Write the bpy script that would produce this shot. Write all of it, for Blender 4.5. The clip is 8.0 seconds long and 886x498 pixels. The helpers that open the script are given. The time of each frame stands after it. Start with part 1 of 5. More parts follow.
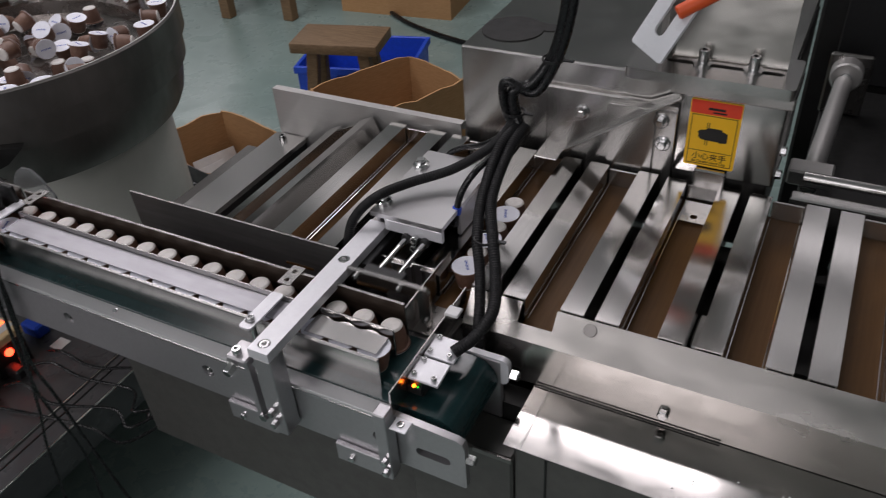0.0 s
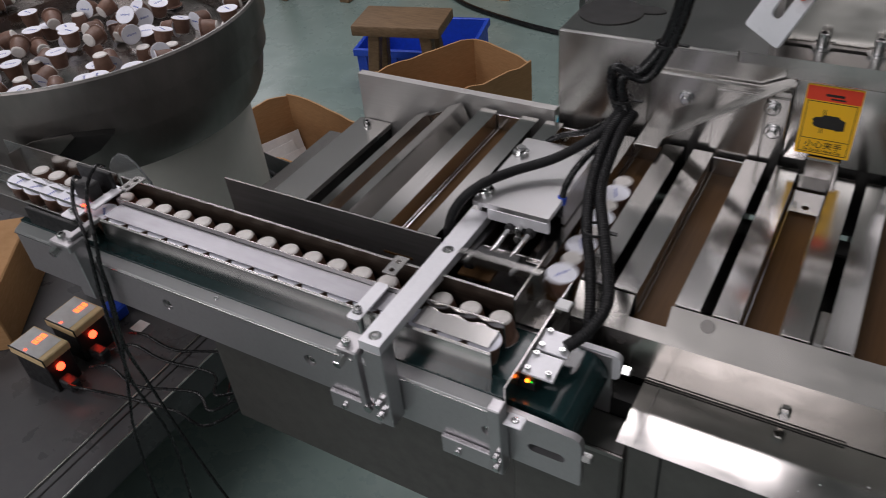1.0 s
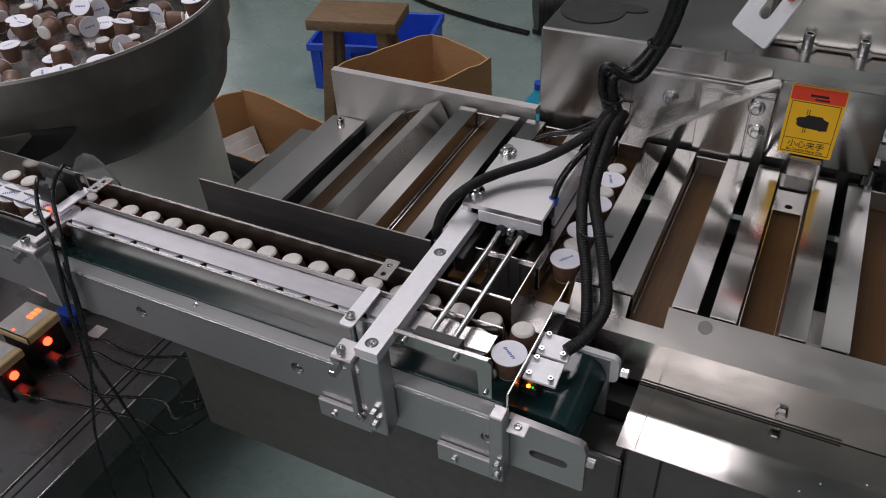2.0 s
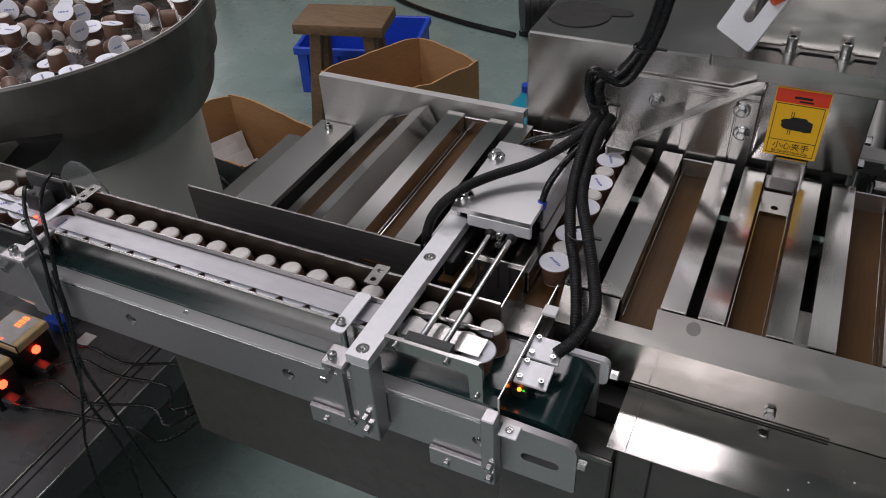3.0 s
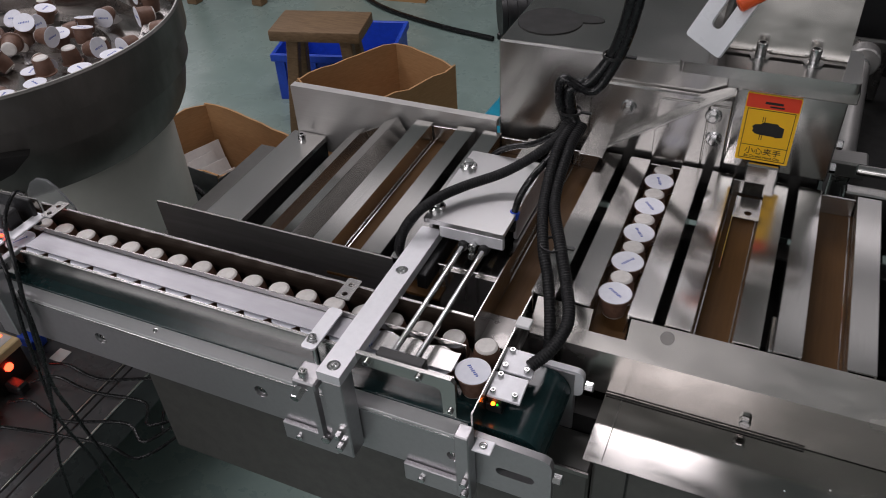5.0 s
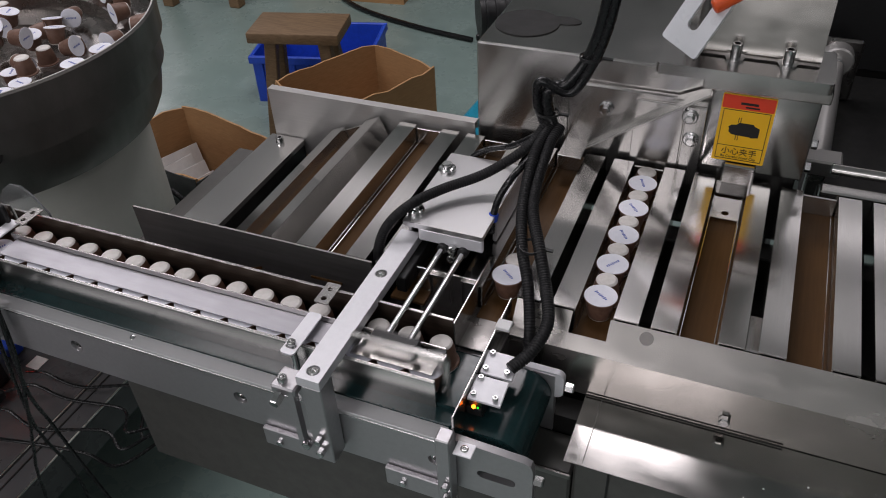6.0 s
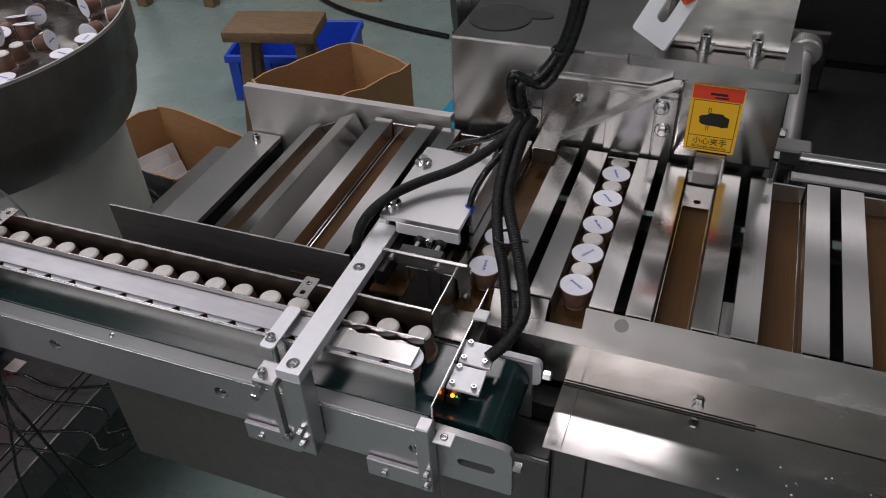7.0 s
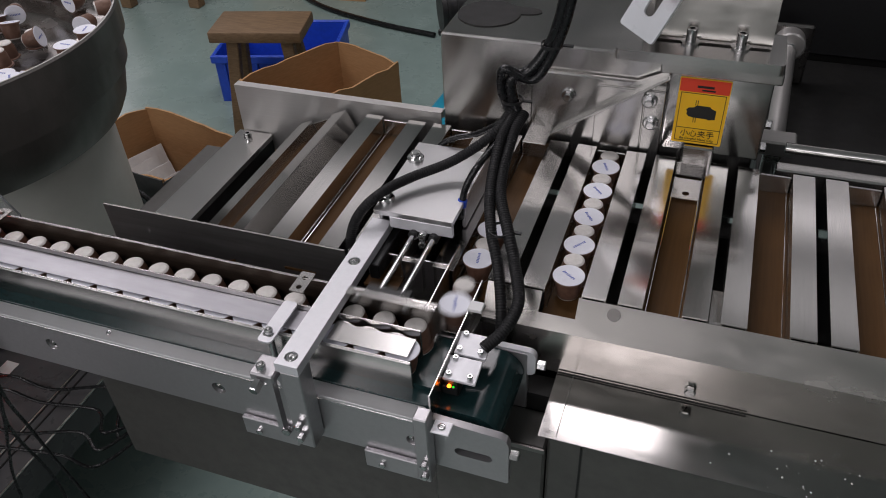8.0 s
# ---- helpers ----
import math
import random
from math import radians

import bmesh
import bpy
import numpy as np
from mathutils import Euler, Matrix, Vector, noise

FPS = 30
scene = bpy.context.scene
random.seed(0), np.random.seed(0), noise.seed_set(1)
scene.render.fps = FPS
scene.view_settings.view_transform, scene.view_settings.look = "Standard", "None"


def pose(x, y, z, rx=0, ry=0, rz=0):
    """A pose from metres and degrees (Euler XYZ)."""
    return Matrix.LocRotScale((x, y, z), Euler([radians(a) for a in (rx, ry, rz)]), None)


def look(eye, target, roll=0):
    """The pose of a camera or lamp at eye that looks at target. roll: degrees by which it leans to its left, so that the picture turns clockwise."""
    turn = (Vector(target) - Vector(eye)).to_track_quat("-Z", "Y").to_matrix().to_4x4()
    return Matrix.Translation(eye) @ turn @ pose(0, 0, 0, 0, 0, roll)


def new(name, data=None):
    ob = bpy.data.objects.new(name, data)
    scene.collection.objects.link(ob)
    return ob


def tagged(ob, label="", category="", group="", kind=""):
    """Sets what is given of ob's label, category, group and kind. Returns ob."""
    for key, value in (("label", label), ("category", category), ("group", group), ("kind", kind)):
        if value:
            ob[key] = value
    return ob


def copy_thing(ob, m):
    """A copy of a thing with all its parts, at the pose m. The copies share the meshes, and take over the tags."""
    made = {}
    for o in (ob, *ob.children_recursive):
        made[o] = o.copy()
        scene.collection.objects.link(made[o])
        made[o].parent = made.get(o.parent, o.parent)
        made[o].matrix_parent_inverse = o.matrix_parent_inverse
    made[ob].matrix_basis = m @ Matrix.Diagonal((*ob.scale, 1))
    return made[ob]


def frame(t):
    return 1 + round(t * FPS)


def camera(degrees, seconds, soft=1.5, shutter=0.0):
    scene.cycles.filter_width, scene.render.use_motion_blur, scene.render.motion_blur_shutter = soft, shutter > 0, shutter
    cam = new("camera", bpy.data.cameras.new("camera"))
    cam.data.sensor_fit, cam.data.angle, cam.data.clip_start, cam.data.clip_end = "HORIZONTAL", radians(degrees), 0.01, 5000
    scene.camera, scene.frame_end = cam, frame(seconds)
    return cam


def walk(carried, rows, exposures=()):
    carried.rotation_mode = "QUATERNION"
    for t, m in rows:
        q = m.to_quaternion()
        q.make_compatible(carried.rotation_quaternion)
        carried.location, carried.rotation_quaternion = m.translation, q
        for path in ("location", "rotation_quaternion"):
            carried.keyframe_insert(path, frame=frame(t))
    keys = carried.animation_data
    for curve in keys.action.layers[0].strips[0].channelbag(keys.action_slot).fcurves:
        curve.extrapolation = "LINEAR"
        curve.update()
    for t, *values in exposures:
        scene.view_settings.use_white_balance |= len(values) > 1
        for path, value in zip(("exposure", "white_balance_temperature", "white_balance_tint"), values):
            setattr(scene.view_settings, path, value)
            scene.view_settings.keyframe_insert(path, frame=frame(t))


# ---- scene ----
cam = camera(58.3, 8.0, soft=1.0, shutter=0.5)
PATH = [
    (0, (0.04, 0.063, 1.465), (-0.745, 1.445, 0.251), -4.3),
    (0.5, (0.036, 0.061, 1.465), (-0.816, 1.382, 0.228), -5.9),
    (1, (-0.033, 0.047, 1.467), (-0.897, 1.354, 0.224), -6.2),
    (1.5, (-0.083, 0.043, 1.463), (-0.882, 1.381, 0.21), -4.8),
    (2, (-0.09, 0.041, 1.464), (-0.826, 1.407, 0.202), -3.5),
    (3.5, (-0.09, 0.04, 1.471), (-0.798, 1.423, 0.213), -3.6),
    (4, (-0.088, 0.045, 1.472), (-0.792, 1.432, 0.214), -3.8),
    (4.5, (-0.084, 0.053, 1.471), (-0.78, 1.444, 0.213), -3.8),
    (6, (-0.081, 0.062, 1.472), (-0.719, 1.48, 0.214), -3.2),
    (6.5, (-0.076, 0.059, 1.471), (-0.694, 1.483, 0.211), -3.0),
    (7, (-0.073, 0.053, 1.473), (-0.665, 1.485, 0.209), -3.1),
    (7.5, (-0.072, 0.046, 1.474), (-0.642, 1.487, 0.209), -3.1),
    (8, (-0.075, 0.039, 1.475), (-0.638, 1.481, 0.208), -3.2),
]
walk(cam, [(t, look(eye, target, roll)) for t, eye, target, roll in PATH])

# ---- light ----
FLOOR = -0.07
world = bpy.data.worlds.new("world")
scene.world = world
world.use_nodes = True
world.node_tree.nodes["Background"].inputs[0].default_value = (0.62, 0.68, 0.72, 1)
world.node_tree.nodes["Background"].inputs[1].default_value = 0.25
scene.view_settings.exposure = -0.1


def area_lamp(x, y, z, sx, sy, watts, colour, aim=None):
    data = bpy.data.lights.new("added_fill_light", "AREA")
    data.shape, data.size, data.size_y, data.energy, data.color = "RECTANGLE", sx, sy, watts, colour
    ob = new("added_fill_light", data)
    ob.matrix_world = look((x, y, z), aim or (x, y + 0.001, z - 1))
    return ob


LAMP_Z = 3.55
WARM = (1.0, 0.935, 0.98)
# ceiling panels, most added to brighten steel: x, y, half length, half width, watts
LAMPS = [(-0.76, 2.93, 0.74, 0.29, 19), (1.25, 3.80, 1.9, 0.28, 2.7), (1.0, 4.60, 2.05, 0.11, 5), (1.6, 5.15, 1.5, 0.12, 2), (-2.3, 4.0, 0.9, 0.25, 2.5), (-6.6, 6.2, 0.5, 0.8, 45),
         (-2.85, 1.75, 0.55, 0.60, 42), (-1.0, 1.6, 0.5, 0.3, 18), (2.4, 0.5, 0.6, 0.3, 6), (-1.8, -1.2, 0.7, 0.2, 30), (-0.48, -2.72, 0.66, 0.34, 10), (-0.55, -1.78, 0.6, 0.16, 0.6), (-0.9, -3.3, 0.6, 0.4, 4)]
for lx, ly, hx, hy, watts in LAMPS:
    area_lamp(lx, ly, LAMP_Z - 0.07, 2 * hx, 2 * hy, watts, WARM)
# front fill added behind the camera, set in made-up south wall windows
for wx in (-5.0, -2.2, 0.6):
    area_lamp(wx, -4.93, 2.35, 2.2, 1.5, 32, (1.0, 0.97, 1.0), (wx, 0, 2.0))


# ---- materials ----
def node(t, kind, **values):
    n = t.nodes.new(kind)
    for k, v in values.items():
        n.inputs[k.replace("_", " ")].default_value = v
    return n


def material(name, colour, colour2=None, rough=0.5, metal=0.0, scale=30.0, stretch=(1, 1, 1), bump=0.05, rough_var=0.12,
             big=4.0, big_mix=0.25, coat=0.0, emit=0.0, alpha_glass=False, spec=0.5, per_object=0.0):
    m = bpy.data.materials.new(name)
    m.use_nodes = True
    t = m.node_tree
    b = t.nodes["Principled BSDF"]
    c2 = colour2 or tuple(v * 0.72 for v in colour)
    tc = t.nodes.new("ShaderNodeTexCoord")
    mp = node(t, "ShaderNodeMapping", Scale=stretch)
    t.links.new(tc.outputs["Object"], mp.inputs["Vector"])
    fine = node(t, "ShaderNodeTexNoise", Scale=scale, Detail=5.0, Roughness=0.6)
    wide = node(t, "ShaderNodeTexNoise", Scale=big, Detail=3.0, Roughness=0.55)
    t.links.new(mp.outputs[0], fine.inputs["Vector"])
    t.links.new(tc.outputs["Object"], wide.inputs["Vector"])
    ramp = t.nodes.new("ShaderNodeMapRange")
    ramp.inputs["From Min"].default_value, ramp.inputs["From Max"].default_value = 0.32, 0.68
    t.links.new(fine.outputs["Fac"], ramp.inputs["Value"])
    ramp2 = t.nodes.new("ShaderNodeMapRange")
    ramp2.inputs["From Min"].default_value, ramp2.inputs["From Max"].default_value = 0.35, 0.7
    t.links.new(wide.outputs["Fac"], ramp2.inputs["Value"])
    mix = t.nodes.new("ShaderNodeMix")
    mix.data_type = "RGBA"
    mix.inputs[6].default_value, mix.inputs[7].default_value = (*colour, 1), (*c2, 1)
    t.links.new(ramp.outputs[0], mix.inputs[0])
    mix2 = t.nodes.new("ShaderNodeMix")
    mix2.data_type = "RGBA"
    mix2.inputs[7].default_value = (*[v * 0.6 for v in c2], 1)
    mul = t.nodes.new("ShaderNodeMath")
    mul.operation, mul.inputs[1].default_value = "MULTIPLY", big_mix
    t.links.new(ramp2.outputs[0], mul.inputs[0])
    t.links.new(mul.outputs[0], mix2.inputs[0])
    t.links.new(mix.outputs[2], mix2.inputs[6])
    last = mix2.outputs[2]
    if per_object:
        info = t.nodes.new("ShaderNodeObjectInfo")
        hsv = t.nodes.new("ShaderNodeHueSaturation")
        rng = t.nodes.new("ShaderNodeMapRange")
        rng.inputs["To Min"].default_value, rng.inputs["To Max"].default_value = 1 - per_object, 1 + per_object
        t.links.new(info.outputs["Random"], rng.inputs["Value"])
        t.links.new(rng.outputs[0], hsv.inputs["Value"])
        t.links.new(last, hsv.inputs["Color"])
        last = hsv.outputs[0]
    t.links.new(last, b.inputs["Base Color"])
    b.inputs["Metallic"].default_value = metal
    b.inputs["Specular IOR Level"].default_value = spec
    b.inputs["Coat Weight"].default_value = coat
    rr = t.nodes.new("ShaderNodeMapRange")
    rr.inputs["From Min"].default_value, rr.inputs["From Max"].default_value = 0.3, 0.7
    rr.inputs["To Min"].default_value, rr.inputs["To Max"].default_value = max(0.02, rough - rough_var), min(1, rough + rough_var)
    t.links.new(fine.outputs["Fac"], rr.inputs["Value"])
    t.links.new(rr.outputs[0], b.inputs["Roughness"])
    if bump:
        bp = node(t, "ShaderNodeBump", Strength=bump, Distance=0.002)
        t.links.new(fine.outputs["Fac"], bp.inputs["Height"])
        t.links.new(bp.outputs[0], b.inputs["Normal"])
    if emit:
        b.inputs["Emission Color"].default_value = (*colour, 1)
        b.inputs["Emission Strength"].default_value = emit
    if alpha_glass:
        b.inputs["Transmission Weight"].default_value = 0.9
        b.inputs["IOR"].default_value = 1.45
    return m


def grain(m, way, amount=1.0):
    """Brushed metal blurs its reflections across the grain: way is the direction of the blur."""
    t = m.node_tree
    v = t.nodes.new("ShaderNodeCombineXYZ")
    v.inputs[0].default_value, v.inputs[1].default_value, v.inputs[2].default_value = way
    b = t.nodes["Principled BSDF"]
    t.links.new(v.outputs[0], b.inputs["Tangent"])
    b.inputs["Anisotropic"].default_value = amount
    return m


STEEL_DULL = material("dull_guard_steel", (0.30, 0.292, 0.285), (0.25, 0.243, 0.237), 0.38, 0.95, 60, (0.2, 3, 3), 0.0, 0.06, 7, 0.45)
ALU_DULL = material("dull_aluminium_strip", (0.39, 0.385, 0.41), (0.355, 0.35, 0.375), 0.40, 0.8, 60, (0.3, 2, 2), 0.0, 0.06, 14, 0.3)
BOWL_STEEL = material("dull_mottled_bowl_steel", (0.34, 0.32, 0.305), (0.20, 0.187, 0.178), 0.46, 1.0, 9, (1, 1, 0.4), 0.03, 0.12, 7, 0.5)
# smoother than the outside, its colour raised to carry the walls' bright reflections
BOWL_INNER = material("brightened_track_steel", (0.46, 0.435, 0.415), (0.30, 0.28, 0.265), 0.26, 1.0, 14, (1, 1, 1), 0.03, 0.1, 7, 0.5)
STEEL_TRAY = grain(material("brushed_tray_steel", (0.66, 0.645, 0.63), (0.62, 0.605, 0.59), 0.16, 1.0, 260, (5, 0.05, 5), 0.0, 0.03, 9, 0.25), (1, 0, 0.8), 0.6)
STEEL_BOX = grain(material("brushed_housing_steel", (0.58, 0.565, 0.55), (0.54, 0.53, 0.515), 0.22, 1.0, 22, (1, 1, 0.15), 0.0, 0.03, 6, 0.35), (0.25, 0.25, 1), 0.6)
STEEL_Y = material("brushed_steel_lengthwise", (0.62, 0.605, 0.59), (0.605, 0.59, 0.575), 0.22, 1.0, 260, (5, 0.05, 5), 0.0, 0.025, 9, 0.22)
STEEL_X = material("brushed_steel_crosswise", (0.62, 0.605, 0.59), (0.605, 0.59, 0.575), 0.24, 1.0, 260, (0.05, 5, 5), 0.0, 0.025, 9, 0.22)
STEEL_SATIN = material("satin_sheet_steel", (0.62, 0.605, 0.59), (0.59, 0.575, 0.56), 0.42, 0.8, 120, (0.1, 3, 3), 0.0, 0.04, 8, 0.3)
STEEL_COVER = material("polished_sheet_steel", (0.60, 0.58, 0.56), (0.57, 0.55, 0.53), 0.13, 1.0, 16, (0.8, 2, 2), 0.006, 0.06, 11, 0.5)
STEEL_GUARD = material("smudged_guard_steel", (0.62, 0.595, 0.565), (0.59, 0.565, 0.535), 0.21, 1.0, 14, (0.8, 2, 2), 0.002, 0.09, 8, 0.3)
STEEL_DARK = material("dull_bowl_steel", (0.31, 0.295, 0.285), (0.24, 0.23, 0.22), 0.32, 1.0, 25, (1, 1, 1), 0.05, 0.1, 6, 0.5)
STEEL_PLATE = material("satin_cover_steel", (0.62, 0.615, 0.62), (0.61, 0.605, 0.61), 0.30, 0.9, 24, (1, 1, 1), 0.0, 0.02, 9, 0.15)
ALU = material("anodised_aluminium", (0.50, 0.488, 0.502), (0.48, 0.468, 0.482), 0.36, 0.8, 160, (1, 1, 1), 0.03, 0.08, 6, 0.15)
ALU_BRIGHT = material("bright_aluminium", (0.76, 0.76, 0.79), (0.72, 0.72, 0.75), 0.40, 0.35, 160, (1, 1, 1), 0.03, 0.08, 8, 0.08)
CHROME = material("polished_screw_steel", (0.72, 0.72, 0.72), (0.6, 0.6, 0.6), 0.15, 1.0, 80, (1, 1, 1), 0.0, 0.05, 20, 0.2)
BLACK = material("black_plastic", (0.016, 0.016, 0.017), (0.011, 0.011, 0.012), 0.42, 0.0, 120, (1, 1, 1), 0.05)
RUBBER = material("black_cable_sheath", (0.008, 0.008, 0.009), (0.006, 0.006, 0.007), 0.26, 0.0, 150, (1, 1, 1), 0.05, spec=0.42)
CONDUIT = material("matte_black_conduit", (0.011, 0.011, 0.012), (0.008, 0.008, 0.009), 0.55, 0.0, 150, (1, 1, 1), 0.05, spec=0.28)
# near-black paint; also puts the shade of gaps and hollows into solid parts
INNER = material("near_black_paint_and_shade", (0.028, 0.027, 0.026), (0.015, 0.015, 0.015), 0.5, 0.3, 20, (1, 1, 1), 0.08, 0.12, 6, 0.5)
PAINT_GREY = material("grey_machine_paint", (0.11, 0.108, 0.10), (0.095, 0.093, 0.088), 0.38, 0.3, 40, (1, 1, 1), 0.04, 0.1, 3, 0.3)
LINER = material("brown_tray_liner", (0.105, 0.054, 0.020), (0.085, 0.043, 0.016), 0.40, 0.0, 90, (3, 0.15, 3), 0.0, 0.06, 10, 0.25, spec=0.14)
BELT = material("green_conveyor_belt", (0.014, 0.040, 0.042), (0.010, 0.030, 0.032), 0.16, 0.0, 220, (1, 1, 1), 0.0, 0.03, 9, 0.3)
LANE_DARK = material("dark_bronze_guide", (0.075, 0.055, 0.042), (0.05, 0.037, 0.03), 0.4, 0.5, 60, (0.3, 5, 5), 0.05)
CUP = material("brown_compostable_cup", (0.175, 0.095, 0.066), (0.135, 0.07, 0.048), 0.5, 0.0, 180, (1, 1, 1), 0.05, 0.1, 40, 0.3, per_object=0.12)
CUP_PALE = material("pale_cup_base", (0.74, 0.71, 0.68), (0.66, 0.63, 0.60), 0.55, 0.0, 200, (1, 1, 1), 0.05, 0.1, 40, 0.2, per_object=0.06)
LID = material("white_capsule_lid", (0.84, 0.85, 0.92), (0.78, 0.79, 0.87), 0.5, 0.0, 120, (1, 1, 1), 0.05, 0.1, 30, 0.15, per_object=0.04)
PRINT = material("blue_lid_print", (0.10, 0.15, 0.50), (0.08, 0.12, 0.42), 0.5)
CARDBOARD = material("brown_cardboard", (0.48, 0.275, 0.125), (0.40, 0.22, 0.095), 0.8, 0.0, 40, (1, 1, 6), 0.12, 0.08, 4, 0.25)
GREY_BOARD = material("dark_grey_board", (0.10, 0.10, 0.098), (0.08, 0.08, 0.078), 0.6, 0.0, 30, (1, 1, 1), 0.05, 0.1, 5, 0.3)
PAPER = material("white_paper_sheet", (0.78, 0.77, 0.75), (0.70, 0.69, 0.68), 0.8, 0.0, 60)
WOOD = material("worn_stool_wood", (0.23, 0.145, 0.075), (0.14, 0.085, 0.042), 0.62, 0.0, 28, (0.6, 6, 6), 0.25, 0.12, 5, 0.35)
BLUE = material("blue_crate_plastic", (0.02, 0.085, 0.62), (0.015, 0.065, 0.5), 0.4, 0.0, 60, (1, 1, 1), 0.04)
CYAN = material("cyan_bottle_plastic", (0.03, 0.42, 0.62), (0.025, 0.36, 0.55), 0.35, 0.0, 60)
RED = material("red_plastic", (0.45, 0.04, 0.025), (0.35, 0.03, 0.02), 0.4)
ORANGE = material("orange_handle_plastic", (0.85, 0.13, 0.03), (0.75, 0.1, 0.025), 0.35)
EPOXY = material("green_epoxy_floor", (0.255, 0.335, 0.312), (0.205, 0.280, 0.258), 0.30, 0.0, 9, (1, 1, 1), 0.03, 0.1, 1.6, 0.40)
WALL = material("factory_wall_paint", (0.55, 0.56, 0.55), (0.5, 0.51, 0.5), 0.7, 0.0, 8)
CEIL = material("factory_ceiling", (0.68, 0.68, 0.68), (0.62, 0.62, 0.62), 0.8, 0.0, 5)
DRUM = material("beige_drum_paint", (0.78, 0.77, 0.71), (0.73, 0.72, 0.66), 0.45, 0.0, 20, (1, 1, 1), 0.02, 0.1, 3, 0.2)
SLATE = material("dark_cabinet_film", (0.085, 0.085, 0.088), (0.062, 0.062, 0.066), 0.34, 0.0, 14, (1, 1, 1), 0.5, 0.14, 3, 0.4)
FACE = material("pale_face_label", (0.66, 0.66, 0.66), (0.54, 0.54, 0.54), 0.4, 0.0, 40, (1, 1, 1), 0.02, 0.1, 25, 0.35)
AMBER = material("yellowed_amplifier_case", (0.74, 0.56, 0.31), (0.62, 0.46, 0.25), 0.45, 0.0, 60)
LED_RED = material("red_led_glow", (1.0, 0.040, 0.015), emit=9.0)
LED_SEG = material("orange_led_digits", (1.0, 0.10, 0.02), emit=5.0)
LED_GREEN = material("green_led_glow", (0.02, 1.0, 0.04), emit=1.0)
LED_ORANGE = material("orange_led_glow", (1.0, 0.16, 0.01), emit=8.0)
SIGN_Y = material("yellow_sign_film", (0.95, 0.54, 0.015), (0.90, 0.50, 0.015), 0.4, 0.0, 30)
SIGN_R = material("red_sign_film", (0.80, 0.06, 0.025), (0.74, 0.055, 0.02), 0.4, 0.0, 30)
SIGN_B = material("black_sign_ink", (0.012, 0.012, 0.012), (0.01, 0.01, 0.01), 0.5)
ACRYLIC = material("clear_acrylic", (0.9, 0.93, 0.95), (0.88, 0.91, 0.93), 0.08, 0.0, 10, (1, 1, 1), 0.0, 0.03, alpha_glass=True)
FROST = material("frosted_acrylic", (0.75, 0.77, 0.80), (0.7, 0.72, 0.75), 0.3, 0.0, 30, (1, 1, 1), 0.0, 0.05)
LAMP_WHITE = material("lamp_housing_white", (0.8, 0.8, 0.8), (0.75, 0.75, 0.75), 0.4)


# ---- mesh tools ----
ORIGIN = {}


def thing(name, x, y, z, label, category, group="", kind=""):
    ob = new(name)
    ob.empty_display_size = 0.05
    ob.location = (x, y, z)
    ORIGIN[ob] = Vector((x, y, z))
    return tagged(ob, label, category, group, kind)


def finish(name, bm, mat, shift=None, smooth=True):
    if shift is not None:
        bmesh.ops.translate(bm, verts=bm.verts, vec=-shift)
    bmesh.ops.recalc_face_normals(bm, faces=bm.faces)
    me = bpy.data.meshes.new(name)
    bm.to_mesh(me)
    bm.free()
    if smooth:
        me.polygons.foreach_set("use_smooth", [True] * len(me.polygons))
        me.set_sharp_from_angle(angle=radians(32))
    me.materials.append(mat)
    return me


def part(name, bm, mat, parent, label=""):
    """One mesh under a thing or a part, modelled in world metres."""
    base = ORIGIN[parent]
    ob = new(name, finish(name, bm, mat, base))
    ob.parent = parent
    ORIGIN[ob] = base
    return tagged(ob, label)


def solid(name, bm, mat, label="", category="", kind="", group="", at=None):
    """A top-level thing of one mesh; at is its base."""
    shift = Vector(at) if at else Vector((0, 0, 0))
    ob = new(name, finish(name, bm, mat, shift))
    ob.location = shift
    ORIGIN[ob] = shift
    return tagged(ob, label, category, group, kind)


def merge(bm, tmp):
    made = {v: bm.verts.new(v.co) for v in tmp.verts}
    for f in tmp.faces:
        bm.faces.new([made[v] for v in f.verts])
    tmp.free()
    return bm


def box(bm, x0, x1, y0, y1, z0, z1, r=0.001, turn=None, seg=1):
    """A box with rounded edges; turn is a pose about its middle."""
    bm = bm or bmesh.new()
    tmp = bmesh.new()
    bmesh.ops.create_cube(tmp, size=1)
    size = (abs(x1 - x0), abs(y1 - y0), abs(z1 - z0))
    bmesh.ops.scale(tmp, verts=tmp.verts, vec=size)
    r = min(r, min(size) * 0.4)
    if r > 0:
        bmesh.ops.bevel(tmp, geom=list(tmp.edges), offset=r, segments=seg, affect="EDGES", profile=0.5)
    mid = Matrix.Translation(((x0 + x1) / 2, (y0 + y1) / 2, (z0 + z1) / 2))
    bmesh.ops.transform(tmp, matrix=mid @ turn if turn else mid, verts=tmp.verts)
    return merge(bm, tmp)


